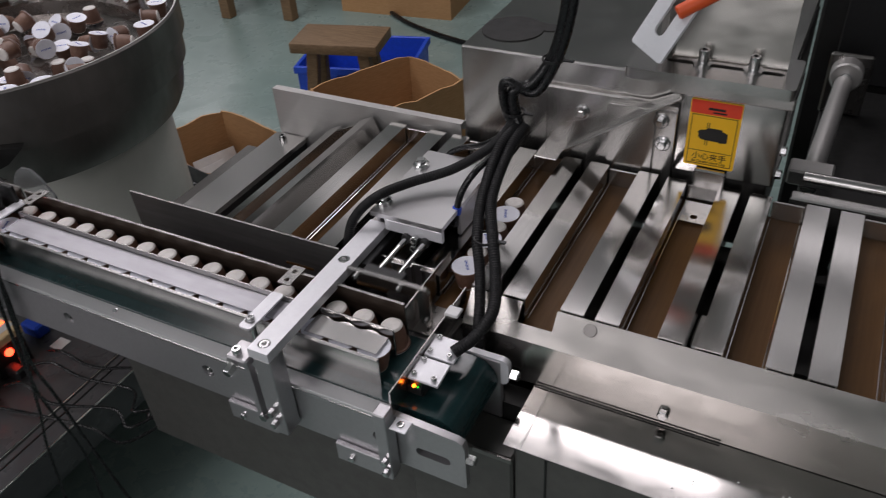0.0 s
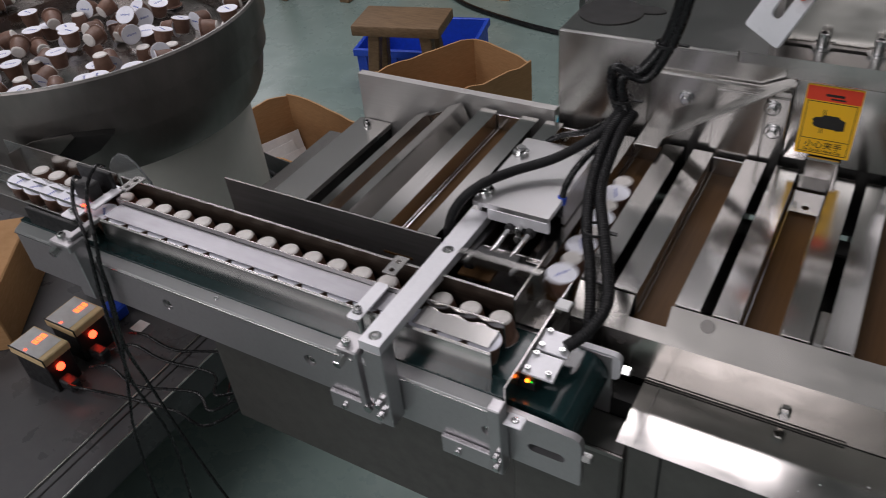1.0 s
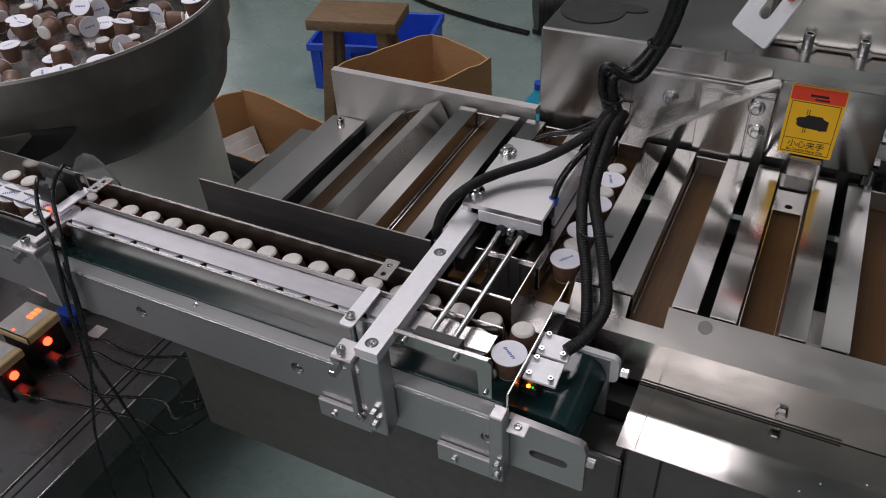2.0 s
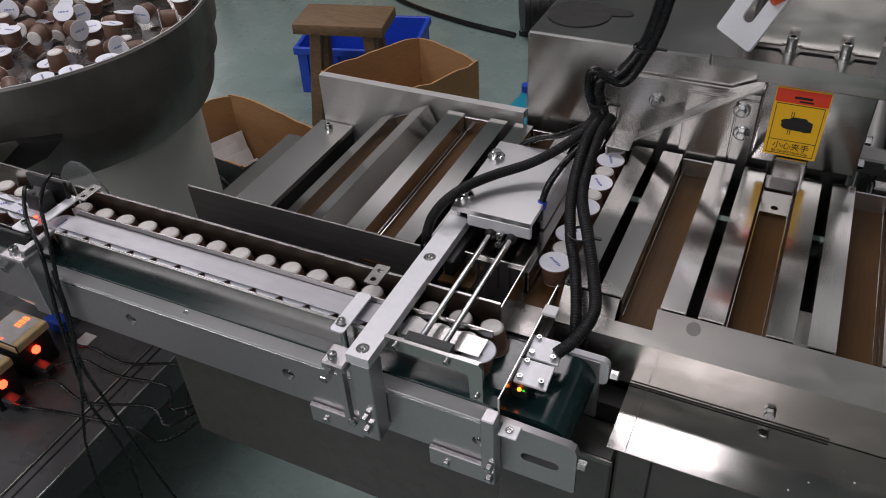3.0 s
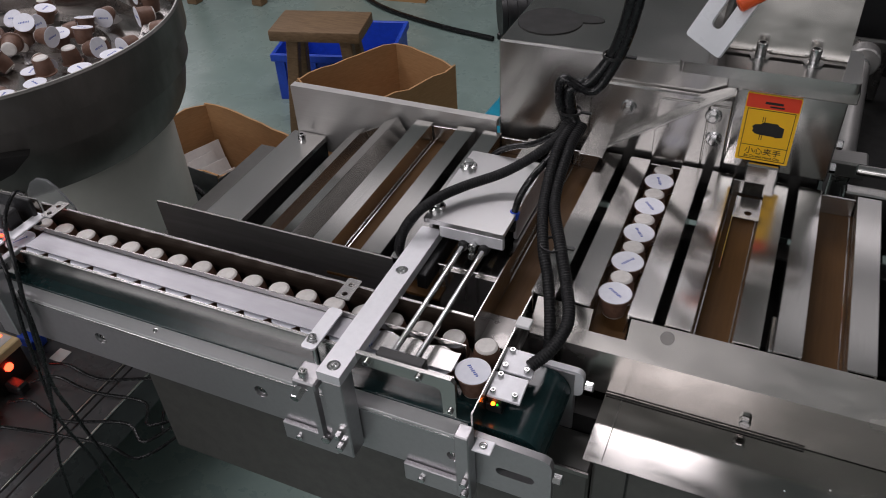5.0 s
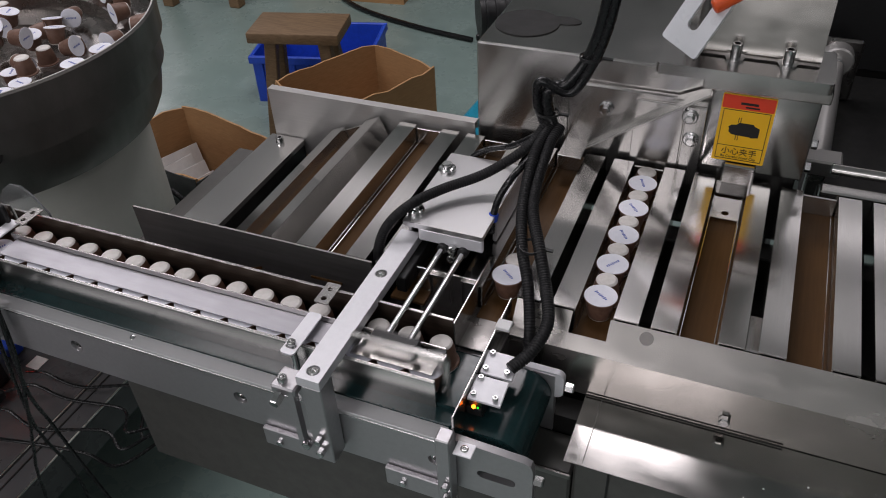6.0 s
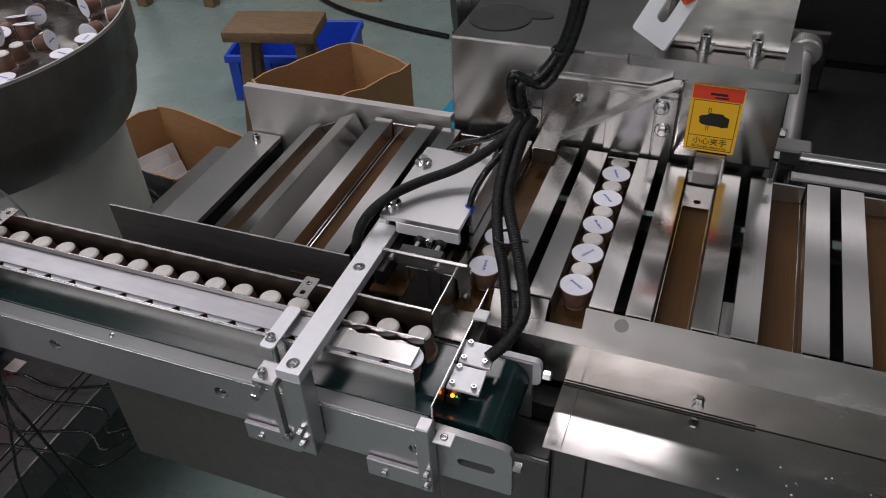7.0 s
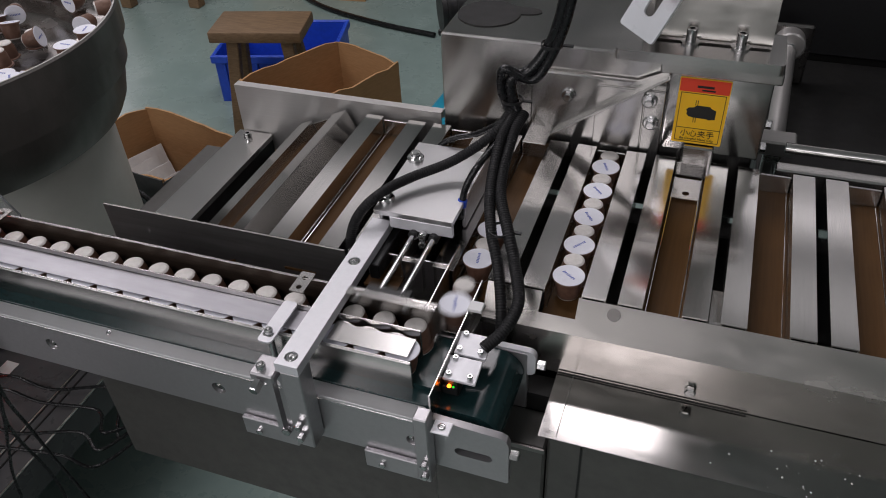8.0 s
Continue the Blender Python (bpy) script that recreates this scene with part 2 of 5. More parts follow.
def lathe(bm, profile, centre=(0, 0, 0), n=24, m=None):
    """A turned shape: profile of (radius, height) about the z axis, then the pose m."""
    bm = bm or bmesh.new()
    m = m or Matrix.Translation(centre)
    rings = []
    for r, z in profile:
        if r < 1e-6:
            rings.append([bm.verts.new(m @ Vector((0, 0, z)))])
        else:
            rings.append([bm.verts.new(m @ Vector((r * math.cos(2 * math.pi * k / n), r * math.sin(2 * math.pi * k / n), z))) for k in range(n)])
    for a, b in zip(rings, rings[1:]):
        for k in range(n):
            q = [a[k % len(a)], a[(k + 1) % n % len(a)], b[(k + 1) % n % len(b)], b[k % len(b)]]
            q = list(dict.fromkeys(q))
            if len(q) > 2:
                bm.faces.new(q)
    return bm


def along(p0, p1):
    """The pose at p0 whose z axis points to p1, and the distance."""
    a, b = Vector(p0), Vector(p1)
    return Matrix.Translation(a) @ (b - a).to_track_quat("Z", "Y").to_matrix().to_4x4(), (b - a).length


def rod(bm, p0, p1, r, n=14, edge=0.0006):
    m, d = along(p0, p1)
    return lathe(bm, [(0, 0), (r - edge, 0), (r, edge), (r, d - edge), (r - edge, d), (0, d)], n=n, m=m)


def screw(bm, p, way, r=0.004, h=0.0035):
    """A socket-head screw at p whose head points along way."""
    m, _ = along(p, Vector(p) + Vector(way))
    return lathe(bm, [(0, 0), (r, 0), (r, h * 0.8), (r * 0.86, h), (r * 0.52, h), (r * 0.48, h * 0.3), (0, h * 0.3)], n=12, m=m)


def hexbolt(bm, p, way, r=0.005, h=0.005):
    m, _ = along(p, Vector(p) + Vector(way))
    lathe(bm, [(0, 0), (r * 1.25, 0), (r * 1.25, h * 0.25), (0, h * 0.25)], n=14, m=m)
    return lathe(bm, [(0, h * 0.2), (r, h * 0.2), (r, h * 1.05), (r * 0.8, h * 1.2), (0, h * 1.2)], n=6, m=m)


def curve_points(pts, steps=8):
    p = [Vector(q) for q in pts]
    p = [2 * p[0] - p[1]] + p + [2 * p[-1] - p[-2]]
    out = []
    for a, b, c, d in zip(p, p[1:], p[2:], p[3:]):
        for k in range(steps):
            t = k / steps
            out.append(0.5 * (2 * b + (c - a) * t + (2 * a - 5 * b + 4 * c - d) * t * t + (3 * b - a - 3 * c + d) * t ** 3))
    return out + [p[-2]]


def tube(bm, pts, r, n=8, steps=8, ribs=0.0, pitch=0.0030):
    """A cable along smoothed points; ribs: the depth of a corrugated sheath."""
    bm = bm or bmesh.new()
    path = curve_points(pts, steps)
    if ribs:
        lengths = [0.0]
        for a, b in zip(path, path[1:]):
            lengths.append(lengths[-1] + (b - a).length)
        count = int(lengths[-1] / (pitch / 2))
        path = [Vector([np.interp(s, lengths, [q[c] for q in path]) for c in range(3)]) for s in np.linspace(0, lengths[-1], count)]
    side = Vector((0.3, 0.8, 0.5)).normalized()
    rings = []
    for k, q in enumerate(path):
        way = (path[min(k + 1, len(path) - 1)] - path[max(k - 1, 0)]).normalized()
        u = (side - way * side.dot(way)).normalized()
        side, v = u, way.cross(u)
        rad = r - ribs if ribs and k % 2 else r
        rings.append([bm.verts.new(q + rad * (math.cos(2 * math.pi * j / n) * u + math.sin(2 * math.pi * j / n) * v)) for j in range(n)])
    for a, b in zip(rings, rings[1:]):
        for j in range(n):
            bm.faces.new([a[j], a[(j + 1) % n], b[(j + 1) % n], b[j]])
    bm.faces.new(rings[0][::-1])
    bm.faces.new(rings[-1])
    return bm


AXIS = {"x": Matrix(((0, 0, 1), (1, 0, 0), (0, 1, 0))), "y": Matrix(((1, 0, 0), (0, 0, 1), (0, 1, 0))), "z": Matrix.Identity(3)}


def plate(bm, outer, holes, axis, a, b):
    """A flat plate with holes: outlines in the two other axes (x: y, z; y: x, z; z: x, y), from a to b along its axis."""
    bm = bm or bmesh.new()
    tmp = bmesh.new()
    edges = []
    for loop in [outer] + list(holes):
        vs = [tmp.verts.new((p[0], p[1], a)) for p in loop]
        edges += [tmp.edges.new((vs[k - 1], vs[k])) for k in range(len(vs))]
    made = bmesh.ops.triangle_fill(tmp, edges=edges, use_beauty=True)
    faces = [g for g in made["geom"] if isinstance(g, bmesh.types.BMFace)]
    grown = bmesh.ops.extrude_face_region(tmp, geom=faces)
    bmesh.ops.translate(tmp, verts=[g for g in grown["geom"] if isinstance(g, bmesh.types.BMVert)], vec=(0, 0, b - a))
    bmesh.ops.transform(tmp, matrix=AXIS[axis].to_4x4(), verts=tmp.verts)
    return merge(bm, tmp)


def ring(x, y, r, n=14, ry=None):
    return [(x + r * math.cos(2 * math.pi * k / n), y + (ry or r) * math.sin(2 * math.pi * k / n)) for k in range(n)]


def slot(x0, x1, y, r, n=6):
    a = [(x1 + r * math.sin(math.pi * k / n), y + r * math.cos(math.pi * k / n)) for k in range(n + 1)]
    return a + [(x0 - r * math.sin(math.pi * k / n), y - r * math.cos(math.pi * k / n)) for k in range(n + 1)]


def rounded(x0, x1, y0, y1, r, n=4):
    out = []
    for cx, cy, s in ((x1 - r, y1 - r, 0), (x0 + r, y1 - r, 90), (x0 + r, y0 + r, 180), (x1 - r, y0 + r, 270)):
        out += [(cx + r * math.cos(radians(s + 90 * k / n)), cy + r * math.sin(radians(s + 90 * k / n))) for k in range(n + 1)]
    return out


def sheet(bm, profile, axis, a, b, thick=0.0025):
    """A bent sheet: an open profile given thickness, drawn from a to b along an axis."""
    pts = [Vector(p) for p in profile]
    off = []
    for k, p in enumerate(pts):
        d0 = (pts[k] - pts[k - 1]).normalized() if k else (pts[1] - pts[0]).normalized()
        d1 = (pts[k + 1] - pts[k]).normalized() if k < len(pts) - 1 else d0
        n = (Vector((-d0.y, d0.x)) + Vector((-d1.y, d1.x))).normalized()
        off.append(p + n * thick / max(0.5, n.dot(Vector((-d0.y, d0.x)))))
    return plate(bm, [tuple(p) for p in pts] + [tuple(p) for p in reversed(off)], [], axis, a, b)


# ---- the hall ----
def hall():
    solid("floor", box(None, -8, 6, -5, 10, FLOOR - 0.2, FLOOR, 0), EPOXY, "green epoxy-painted factory floor with faint stains", "floor", "structure")
    solid("wall_north", box(None, -8, 6, 10, 10.2, FLOOR, 3.9, 0), WALL, "pale painted factory wall", "wall", "structure")
    solid("wall_south", box(None, -8, 6, -5.2, -5, FLOOR, 3.9, 0), WALL, "pale painted factory wall", "wall", "structure")
    solid("wall_west", box(None, -8.2, -8, -5.2, 10.2, FLOOR, 3.9, 0), WALL, "pale painted factory wall", "wall", "structure")
    solid("wall_east", box(None, 6, 6.2, -5.2, 10.2, FLOOR, 3.9, 0), WALL, "pale painted factory wall", "wall", "structure")
    solid("ceiling", box(None, -8.2, 6.2, -5.2, 10.2, 3.9, 4.0, 0), CEIL, "grey factory ceiling", "ceiling", "structure")
    # housings for the added panels, all out of view
    for x, y, hx, hy, _ in LAMPS:
        lamp = thing("ceiling_lamp", x, y, LAMP_Z, "unseen white panel added under the ceiling for light and reflections", "lamp", "strip lamps on the ceiling")
        part("housing", box(None, x - hx - 0.03, x + hx + 0.03, y - hy - 0.03, y + hy + 0.03, LAMP_Z - 0.05, LAMP_Z + 0.03, 0.01), LAMP_WHITE, lamp)
        bm = rod(None, (x - hx * 0.8, y, LAMP_Z + 0.02), (x - hx * 0.8, y, 3.9), 0.006)
        part("hanger", bm, CHROME, lamp)
        part("hanger", rod(None, (x + hx * 0.8, y, LAMP_Z + 0.02), (x + hx * 0.8, y, 3.9), 0.006), CHROME, lamp)
    # unseen frames made up round the three south fill lights
    for k, wx in enumerate((-5.0, -2.2, 0.6)):
        win = thing("window_%d" % (k + 1), wx, -4.98, 1.55, "made-up window frame round an added fill light in the south wall", "window", kind="structure")
        a, b = wx - 1.1, wx + 1.1
        for x0, x1, z0, z1 in ((a - 0.06, b + 0.06, 1.54, 1.60), (a - 0.06, b + 0.06, 3.10, 3.16), (a - 0.06, a, 1.60, 3.10), (b, b + 0.06, 1.60, 3.10)):
            part("window_frame", box(None, x0, x1, -4.998, -4.90, z0, z1, 0.004), LAMP_WHITE, win)
        part("window_sill", box(None, a - 0.1, b + 0.1, -4.998, -4.86, 1.50, 1.538, 0.004), LAMP_WHITE, win)


hall()


# ---- packing machine bed ----
def machine_bed():
    bed = thing("packing_machine_bed", 0.1, 0.9, FLOOR, "grey sheet-steel bed of a capsule packing machine", "machine")
    bm = box(None, -0.85, -0.2175, 0.602, 0.970, 0.43, 0.79, 0.004)
    part("body", bm, PAINT_GREY, bed)
    part("front_panel", box(None, -0.1695, 1.4, 0.548, 0.70, 0.43, 0.800, 0.003), PAINT_GREY, bed)
    part("front_panel", box(None, -0.30, -0.1715, 0.548, 0.5995, 0.43, 0.776, 0.003), PAINT_GREY, bed)
    part("panel_flange", box(None, -0.2165, -0.1715, 0.5455, 0.5478, 0.772, 0.779, 0.0006), STEEL_DARK, bed)
    # solid near-black block in place of the shaded hole under the nose
    part("belt_gap_shade", box(None, -0.2165, -0.1715, 0.6005, 0.628, 0.47, 0.800, 0), INNER, bed, "dark block standing in for the shade below the belt's nose")
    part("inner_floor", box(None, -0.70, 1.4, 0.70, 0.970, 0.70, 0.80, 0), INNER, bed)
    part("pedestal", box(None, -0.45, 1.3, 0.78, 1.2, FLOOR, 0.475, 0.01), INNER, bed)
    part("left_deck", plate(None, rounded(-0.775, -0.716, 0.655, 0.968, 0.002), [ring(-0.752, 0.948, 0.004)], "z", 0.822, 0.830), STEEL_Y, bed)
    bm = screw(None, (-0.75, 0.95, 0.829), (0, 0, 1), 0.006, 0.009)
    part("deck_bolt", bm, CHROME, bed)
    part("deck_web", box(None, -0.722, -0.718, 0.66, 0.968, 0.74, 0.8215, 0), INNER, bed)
    part("left_wall", box(None, -0.775, -0.77, 0.655, 0.968, 0.70, 0.822, 0.001), STEEL_Y, bed)
    bm = sheet(None, [(0.640, 0.80), (0.651, 0.8245), (0.6485, 0.911)], "x", -0.762, -0.432, 0.0025)
    part("front_sheet", bm, STEEL_DULL, bed, "bent steel guard sheet in front of the trays")
    bm = sheet(None, [(0.972, 0.80), (0.972, 0.907), (0.981, 0.907), (0.981, 0.895)], "x", -0.769, -0.430, 0.0022)
    part("back_sheet", bm, STEEL_SATIN, bed, "upright steel back sheet with a folded rim")
    # covers in front of the trays
    bm = sheet(None, [(0.5425, 0.8045), (0.5405, 0.809), (0.630, 0.809)], "x", -0.1785, 1.4, -0.0022)
    part("front_cover", bm, STEEL_COVER, bed, "flat polished cover sheet with spatter marks")
    bm = sheet(None, [(0.631, 0.8085), (0.634, 0.8665), (0.6462, 0.8785)], "x", -0.267, 1.4, -0.0022)
    for x0, x1 in ((-0.267, -0.2065), (-0.1668, 1.4)):
        sheet(bm, [(0.6462, 0.8785), (0.6625, 0.8945)], "x", x0, x1, -0.0022)
    part("guard_sheet", bm, STEEL_GUARD, bed, "bent polished guard sheet notched at the filled tray")
    bm = hexbolt(None, (-0.039, 0.632, 0.826), (0, -1, 0.12), 0.006, 0.006)
    part("guard_bolt", bm, CHROME, bed)
    part("guard_bolt", hexbolt(None, (0.32, 0.632, 0.826), (0, -1, 0.12), 0.006, 0.006), CHROME, bed)
    for x in (-0.128,):
        part("guard_stud", lathe(None, [(0, 0), (0.007, 0), (0.007, 0.0006), (0, 0.0006)], n=16, m=along((x, 0.6535, 0.8888), (x, 0.6535 - 0.7, 0.8888 + 0.713))[0]), STEEL_DARK, bed)
    part("cover_seam", box(None, -0.1605, -0.1600, 0.546, 0.627, 0.8110, 0.8115, 0), STEEL_DARK, bed)
    part("cover_seam", box(None, -0.178, 0.02, 0.6285, 0.6293, 0.8100, 0.8116, 0), INNER, bed)
    rs = random.Random(3)
    bm = bmesh.new()
    for k in range(60):
        x, y, q = rs.gauss(0.10, 0.05), 0.545 + 0.06 * rs.random() ** 2, 0.0003 + 0.0009 * rs.random() ** 3
        lathe(bm, [(0, 0), (q, 0), (q * 0.6, 0.0002), (0, 0.0002)], (x, y, 0.8113), 7)
    tagged(part("dried_spatter", bm, FACE, bed, "small pale dried splashes on the cover"), kind="stuff")
    part("chain_support", box(None, -0.034, -0.018, 0.700, 0.755, 0.800, 0.862, 0.002), STEEL_Y, bed)
    part("panel_seam", box(None, -0.135, -0.133, 0.5465, 0.549, 0.5, 0.798, 0), INNER, bed)
    # drive chain shafts under the trays
    for y in (0.74, 0.90):
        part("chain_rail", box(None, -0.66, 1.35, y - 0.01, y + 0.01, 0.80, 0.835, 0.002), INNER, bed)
    part("sprocket", rod(None, (-0.60, 0.79, 0.82), (-0.60, 0.815, 0.82), 0.022, 18), STEEL_DARK, bed)


machine_bed()


# ---- housing behind the trays ----
def housing():
    hs = thing("drive_housing", -0.15, 1.1, 0.8, "folded stainless drive housing behind the trays", "housing")
    bm = box(None, -0.429, -0.0085, 0.9785, 1.3, 0.80, 1.027, 0.0025)
    part("shell", bm, STEEL_BOX, hs)
    # two flat near-black ellipses laid on the closed housing top
    op = part("oval_opening", plate(None, ring(-0.382, 1.052, 0.044, 26, 0.044), [], "z", 1.0274, 1.0284), INNER, hs, "dark oval patch on the top")
    part("patch_tail", plate(None, ring(-0.340, 1.072, 0.028, 18, 0.013), [], "z", 1.0274, 1.0281), INNER, op)
    for x, z in ((-0.249, 0.963), (-0.140, 0.940), (-0.145, 0.971)):
        bm = lathe(None, [(0, 0), (0.010, 0), (0.010, 0.002), (0.0085, 0.003), (0, 0.003)], n=18, m=along((x, 0.9662 if x > -0.2 else 0.9700, z), (x, 0.5, z))[0])
        hexbolt(bm, (x, 0.9635 if x > -0.2 else 0.9675, z), (0, -1, 0), 0.006, 0.006)
        part("flange_bolt", bm, CHROME, hs)
    part("backing_plate", box(None, -0.300, -0.125, 0.970, 0.9775, 0.868, 0.993, 0.002), STEEL_BOX, hs)
    part("guide_cheek", box(None, -0.213, -0.152, 0.9662, 0.9698, 0.869, 0.984, 0.0008), STEEL_BOX, hs)
    part("guide_cheek", box(None, -0.1505, -0.126, 0.9662, 0.9698, 0.895, 0.984, 0.0008), STEEL_BOX, hs)
    # folded triangular bracket over the filling tray
    br = thing("triangular_bracket", -0.2, 0.95, 0.9, "folded triangular steel bracket with a sloped flange", "bracket")
    bm = plate(None, [(-0.272, 0.903), (-0.125, 1.008), (-0.125, 1.012), (-0.262, 0.945), (-0.296, 0.936), (-0.296, 0.905)], [], "y", 0.970, 0.9735)
    part("web", bm, STEEL_X, br)
    bm = bmesh.new()
    tilt = math.degrees(math.atan2(0.103, 0.147))
    box(bm, -0.29, -0.108, 0.952, 0.9735, 0.9560, 0.9590, 0.0006, pose(0, 0, 0, 0, -tilt, 0))
    part("sloped_flange", bm, STEEL_X, br)
    bm = box(None, -0.299, -0.268, 0.925, 0.9735, 0.908, 0.9105, 0.0006)
    box(bm, -0.299, -0.2965, 0.925, 0.9735, 0.89, 0.908, 0.0006)
    part("foot_flange", bm, STEEL_X, br)


housing()


# ---- press with warning sign ----
def text_mesh(name, words, size, mat, parent, m):
    data = bpy.data.curves.new(name, "FONT")
    data.body, data.size, data.align_x, data.extrude = words, size, "CENTER", 0.0002
    tmp = new(name, data)
    me = bpy.data.meshes.new_from_object(tmp.evaluated_get(bpy.context.evaluated_depsgraph_get()))
    bpy.data.objects.remove(tmp)
    me.transform(Matrix.Translation(-ORIGIN[parent]) @ m)
    me.materials.clear()
    me.materials.append(mat)
    ob = new(name, me)
    ob.parent = parent
    ORIGIN[ob] = ORIGIN[parent]
    return ob


def press():
    pr = thing("press_head", -0.06, 1.0, 0.9, "stainless press head with a slotted top bracket", "press")
    part("front_plate", box(None, -0.124, -0.0035, 0.966, 0.978, 0.905, 1.0175, 0.003, None, 2), STEEL_BOX, pr)
    part("side_plate", box(None, -0.0065, -0.0030, 0.9785, 1.06, 0.897, 1.0175, 0.001), STEEL_Y, pr)
    part("press_tongue", box(None, -0.0955, -0.0570, 0.956, 0.964, 0.872, 0.918, 0.002), STEEL_Y, pr)
    shoe = part("press_shoe", plate(None, rounded(-0.0985, -0.0640, 0.906, 0.952, 0.002), [ring(-0.081, 0.918, 0.0045)], "z", 0.8705, 0.8722), STEEL_X, pr, "small steel shoe plate with a hole")
    for x in (-0.0985, -0.0655):
        part("shoe_edge", box(None, x, x + 0.0015, 0.800, 0.950, 0.8724, 0.8750, 0.0004), CHROME, shoe)
    bm = plate(None, rounded(-0.192, 0.002, 0.945, 1.03, 0.006), [slot(-0.145, -0.020, 0.9815, 0.0045)], "z", 1.0330, 1.0465)
    tb = part("top_bracket", bm, STEEL_X, pr, "thick slotted steel bracket")
    part("under_plate", box(None, -0.136, 0.004, 0.951, 1.03, 1.0180, 1.0328, 0.0015), STEEL_X, pr)
    for x in (-0.1077, -0.0499):
        bm = lathe(None, [(0, 0), (0.0115, 0), (0.0115, 0.0022), (0.0065, 0.0025), (0, 0.0025)], (x, 0.9815, 1.0467), 18)
        lathe(bm, [(0, 0.002), (0.0062, 0.002), (0.0062, 0.018), (0.0055, 0.0188), (0.0035, 0.0188), (0.0033, 0.012), (0, 0.012)], (x, 0.9815, 1.0467), 14)
        part("socket_bolt", bm, CHROME, tb)
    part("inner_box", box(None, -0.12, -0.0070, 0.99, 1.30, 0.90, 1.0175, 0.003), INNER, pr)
    bm = sheet(None, [(1.000, 1.047), (1.030, 1.235), (1.06, 1.34)], "x", -0.165, -0.0145, 0.004)
    part("sloped_hood", bm, STEEL_GUARD, pr, "bright sloped hood plate")
    for z in (0.935, 0.968):
        part("side_bolt", hexbolt(None, (-0.003, 0.985, z - 0.02), (1, 0, 0), 0.006, 0.007), CHROME, pr)
    br = thing("slotted_bracket", -0.17, 0.97, 1.046, "pale slotted bracket leaning over the press", "bracket")
    bm = plate(None, rounded(-0.027, 0.027, -0.03, 0.11, 0.004), [rounded(-0.0075, 0.0075, -0.006, 0.052, 0.0070)], "z", -0.002, 0.002)
    bmesh.ops.transform(bm, matrix=pose(-0.158, 0.965, 1.088, 62, 0, -28) @ pose(0, 0, 0, 0, 0, -14), verts=bm.verts)
    part("stem", rod(None, (-0.152, 0.990, 1.0465), (-0.148, 0.990, 1.112), 0.006), STEEL_DARK, br)
    part("arm", bm, FROST, br)
    bm = rod(None, (-0.140, 0.957, 1.114), (-0.080, 0.985, 1.148), 0.0085, 16, 0.002)
    lathe(bm, [(0, -0.0006), (0.0055, -0.0006), (0.0055, 0.0), (0, 0.0)], n=14, m=along((-0.140, 0.957, 1.114), (-0.200, 0.929, 1.080))[0])
    part("clamp_handle", bm, ORANGE, br, "orange clamping lever")

    sign = thing("warning_sign", -0.08, 0.9645, 0.92, "yellow and red pinch-hazard warning sign on the press", "sign")
    x0, x1, z0, z1 = -0.1115, -0.0505, 0.9195, 1.0105
    board = part("board", plate(None, rounded(x0, x1, z0, z1, 0.002), [], "y", 0.9635, 0.9655), SIGN_Y, sign)
    part("red_band", plate(None, rounded(x0 + 0.001, x1 - 0.001, 0.992, z1 - 0.001, 0.0015), [], "y", 0.9630, 0.9634), SIGN_R, board)
    a, b, c, d = x0 + 0.0035, x1 - 0.0035, z0 + 0.003, 0.9905
    part("border", plate(None, [(a, c), (b, c), (b, d), (a, d)], [[(a + 0.0007, c + 0.0007), (b - 0.0007, c + 0.0007), (b - 0.0007, d - 0.0007), (a + 0.0007, d - 0.0007)]], "y", 0.9630, 0.9634), SIGN_B, board)
    part("rule", box(None, a, b, 0.9630, 0.9634, 0.9412, 0.9418, 0), SIGN_B, board)
    mid = (x0 + x1) / 2
    hand = [(-0.017, 0.961), (-0.014, 0.958), (-0.009, 0.957), (0.008, 0.9565), (0.010, 0.9555), (0.018, 0.957), (0.018, 0.969), (0.012, 0.9715), (0.010, 0.974), (-0.006, 0.974), (-0.009, 0.971), (-0.015, 0.970), (-0.018, 0.967), (-0.0165, 0.9645)]
    part("hand_symbol", plate(None, [(mid + x, z) for x, z in hand], [], "y", 0.9630, 0.9634), SIGN_B, board)
    bm = bmesh.new()
    for x in (-0.0075, -0.0050):
        box(bm, mid + x - 0.0004, mid + x + 0.0004, 0.9630, 0.9634, 0.974, 0.981, 0)
        box(bm, mid + x - 0.0004, mid + x + 0.0004, 0.9630, 0.9634, 0.950, 0.957, 0)
    part("roller_symbol", bm, SIGN_B, board)
    text_mesh("chinese_line", "小心夹手", 0.0105, SIGN_B, board, pose(mid, 0.9630, 0.9305, 90, 0, 0))
    text_mesh("english_line", "Be Careful Hand Clip", 0.0048, SIGN_B, board, pose(mid, 0.9630, 0.9248, 90, 0, 0))
    bm = box(None, mid - 0.009, mid + 0.011, 0.9625, 0.9629, 0.9985, 1.0015, 0)
    box(bm, mid - 0.003, mid + 0.013, 0.9625, 0.9629, 0.9945, 0.9965, 0)
    part("worn_caption", bm, SIGN_B, board)


press()


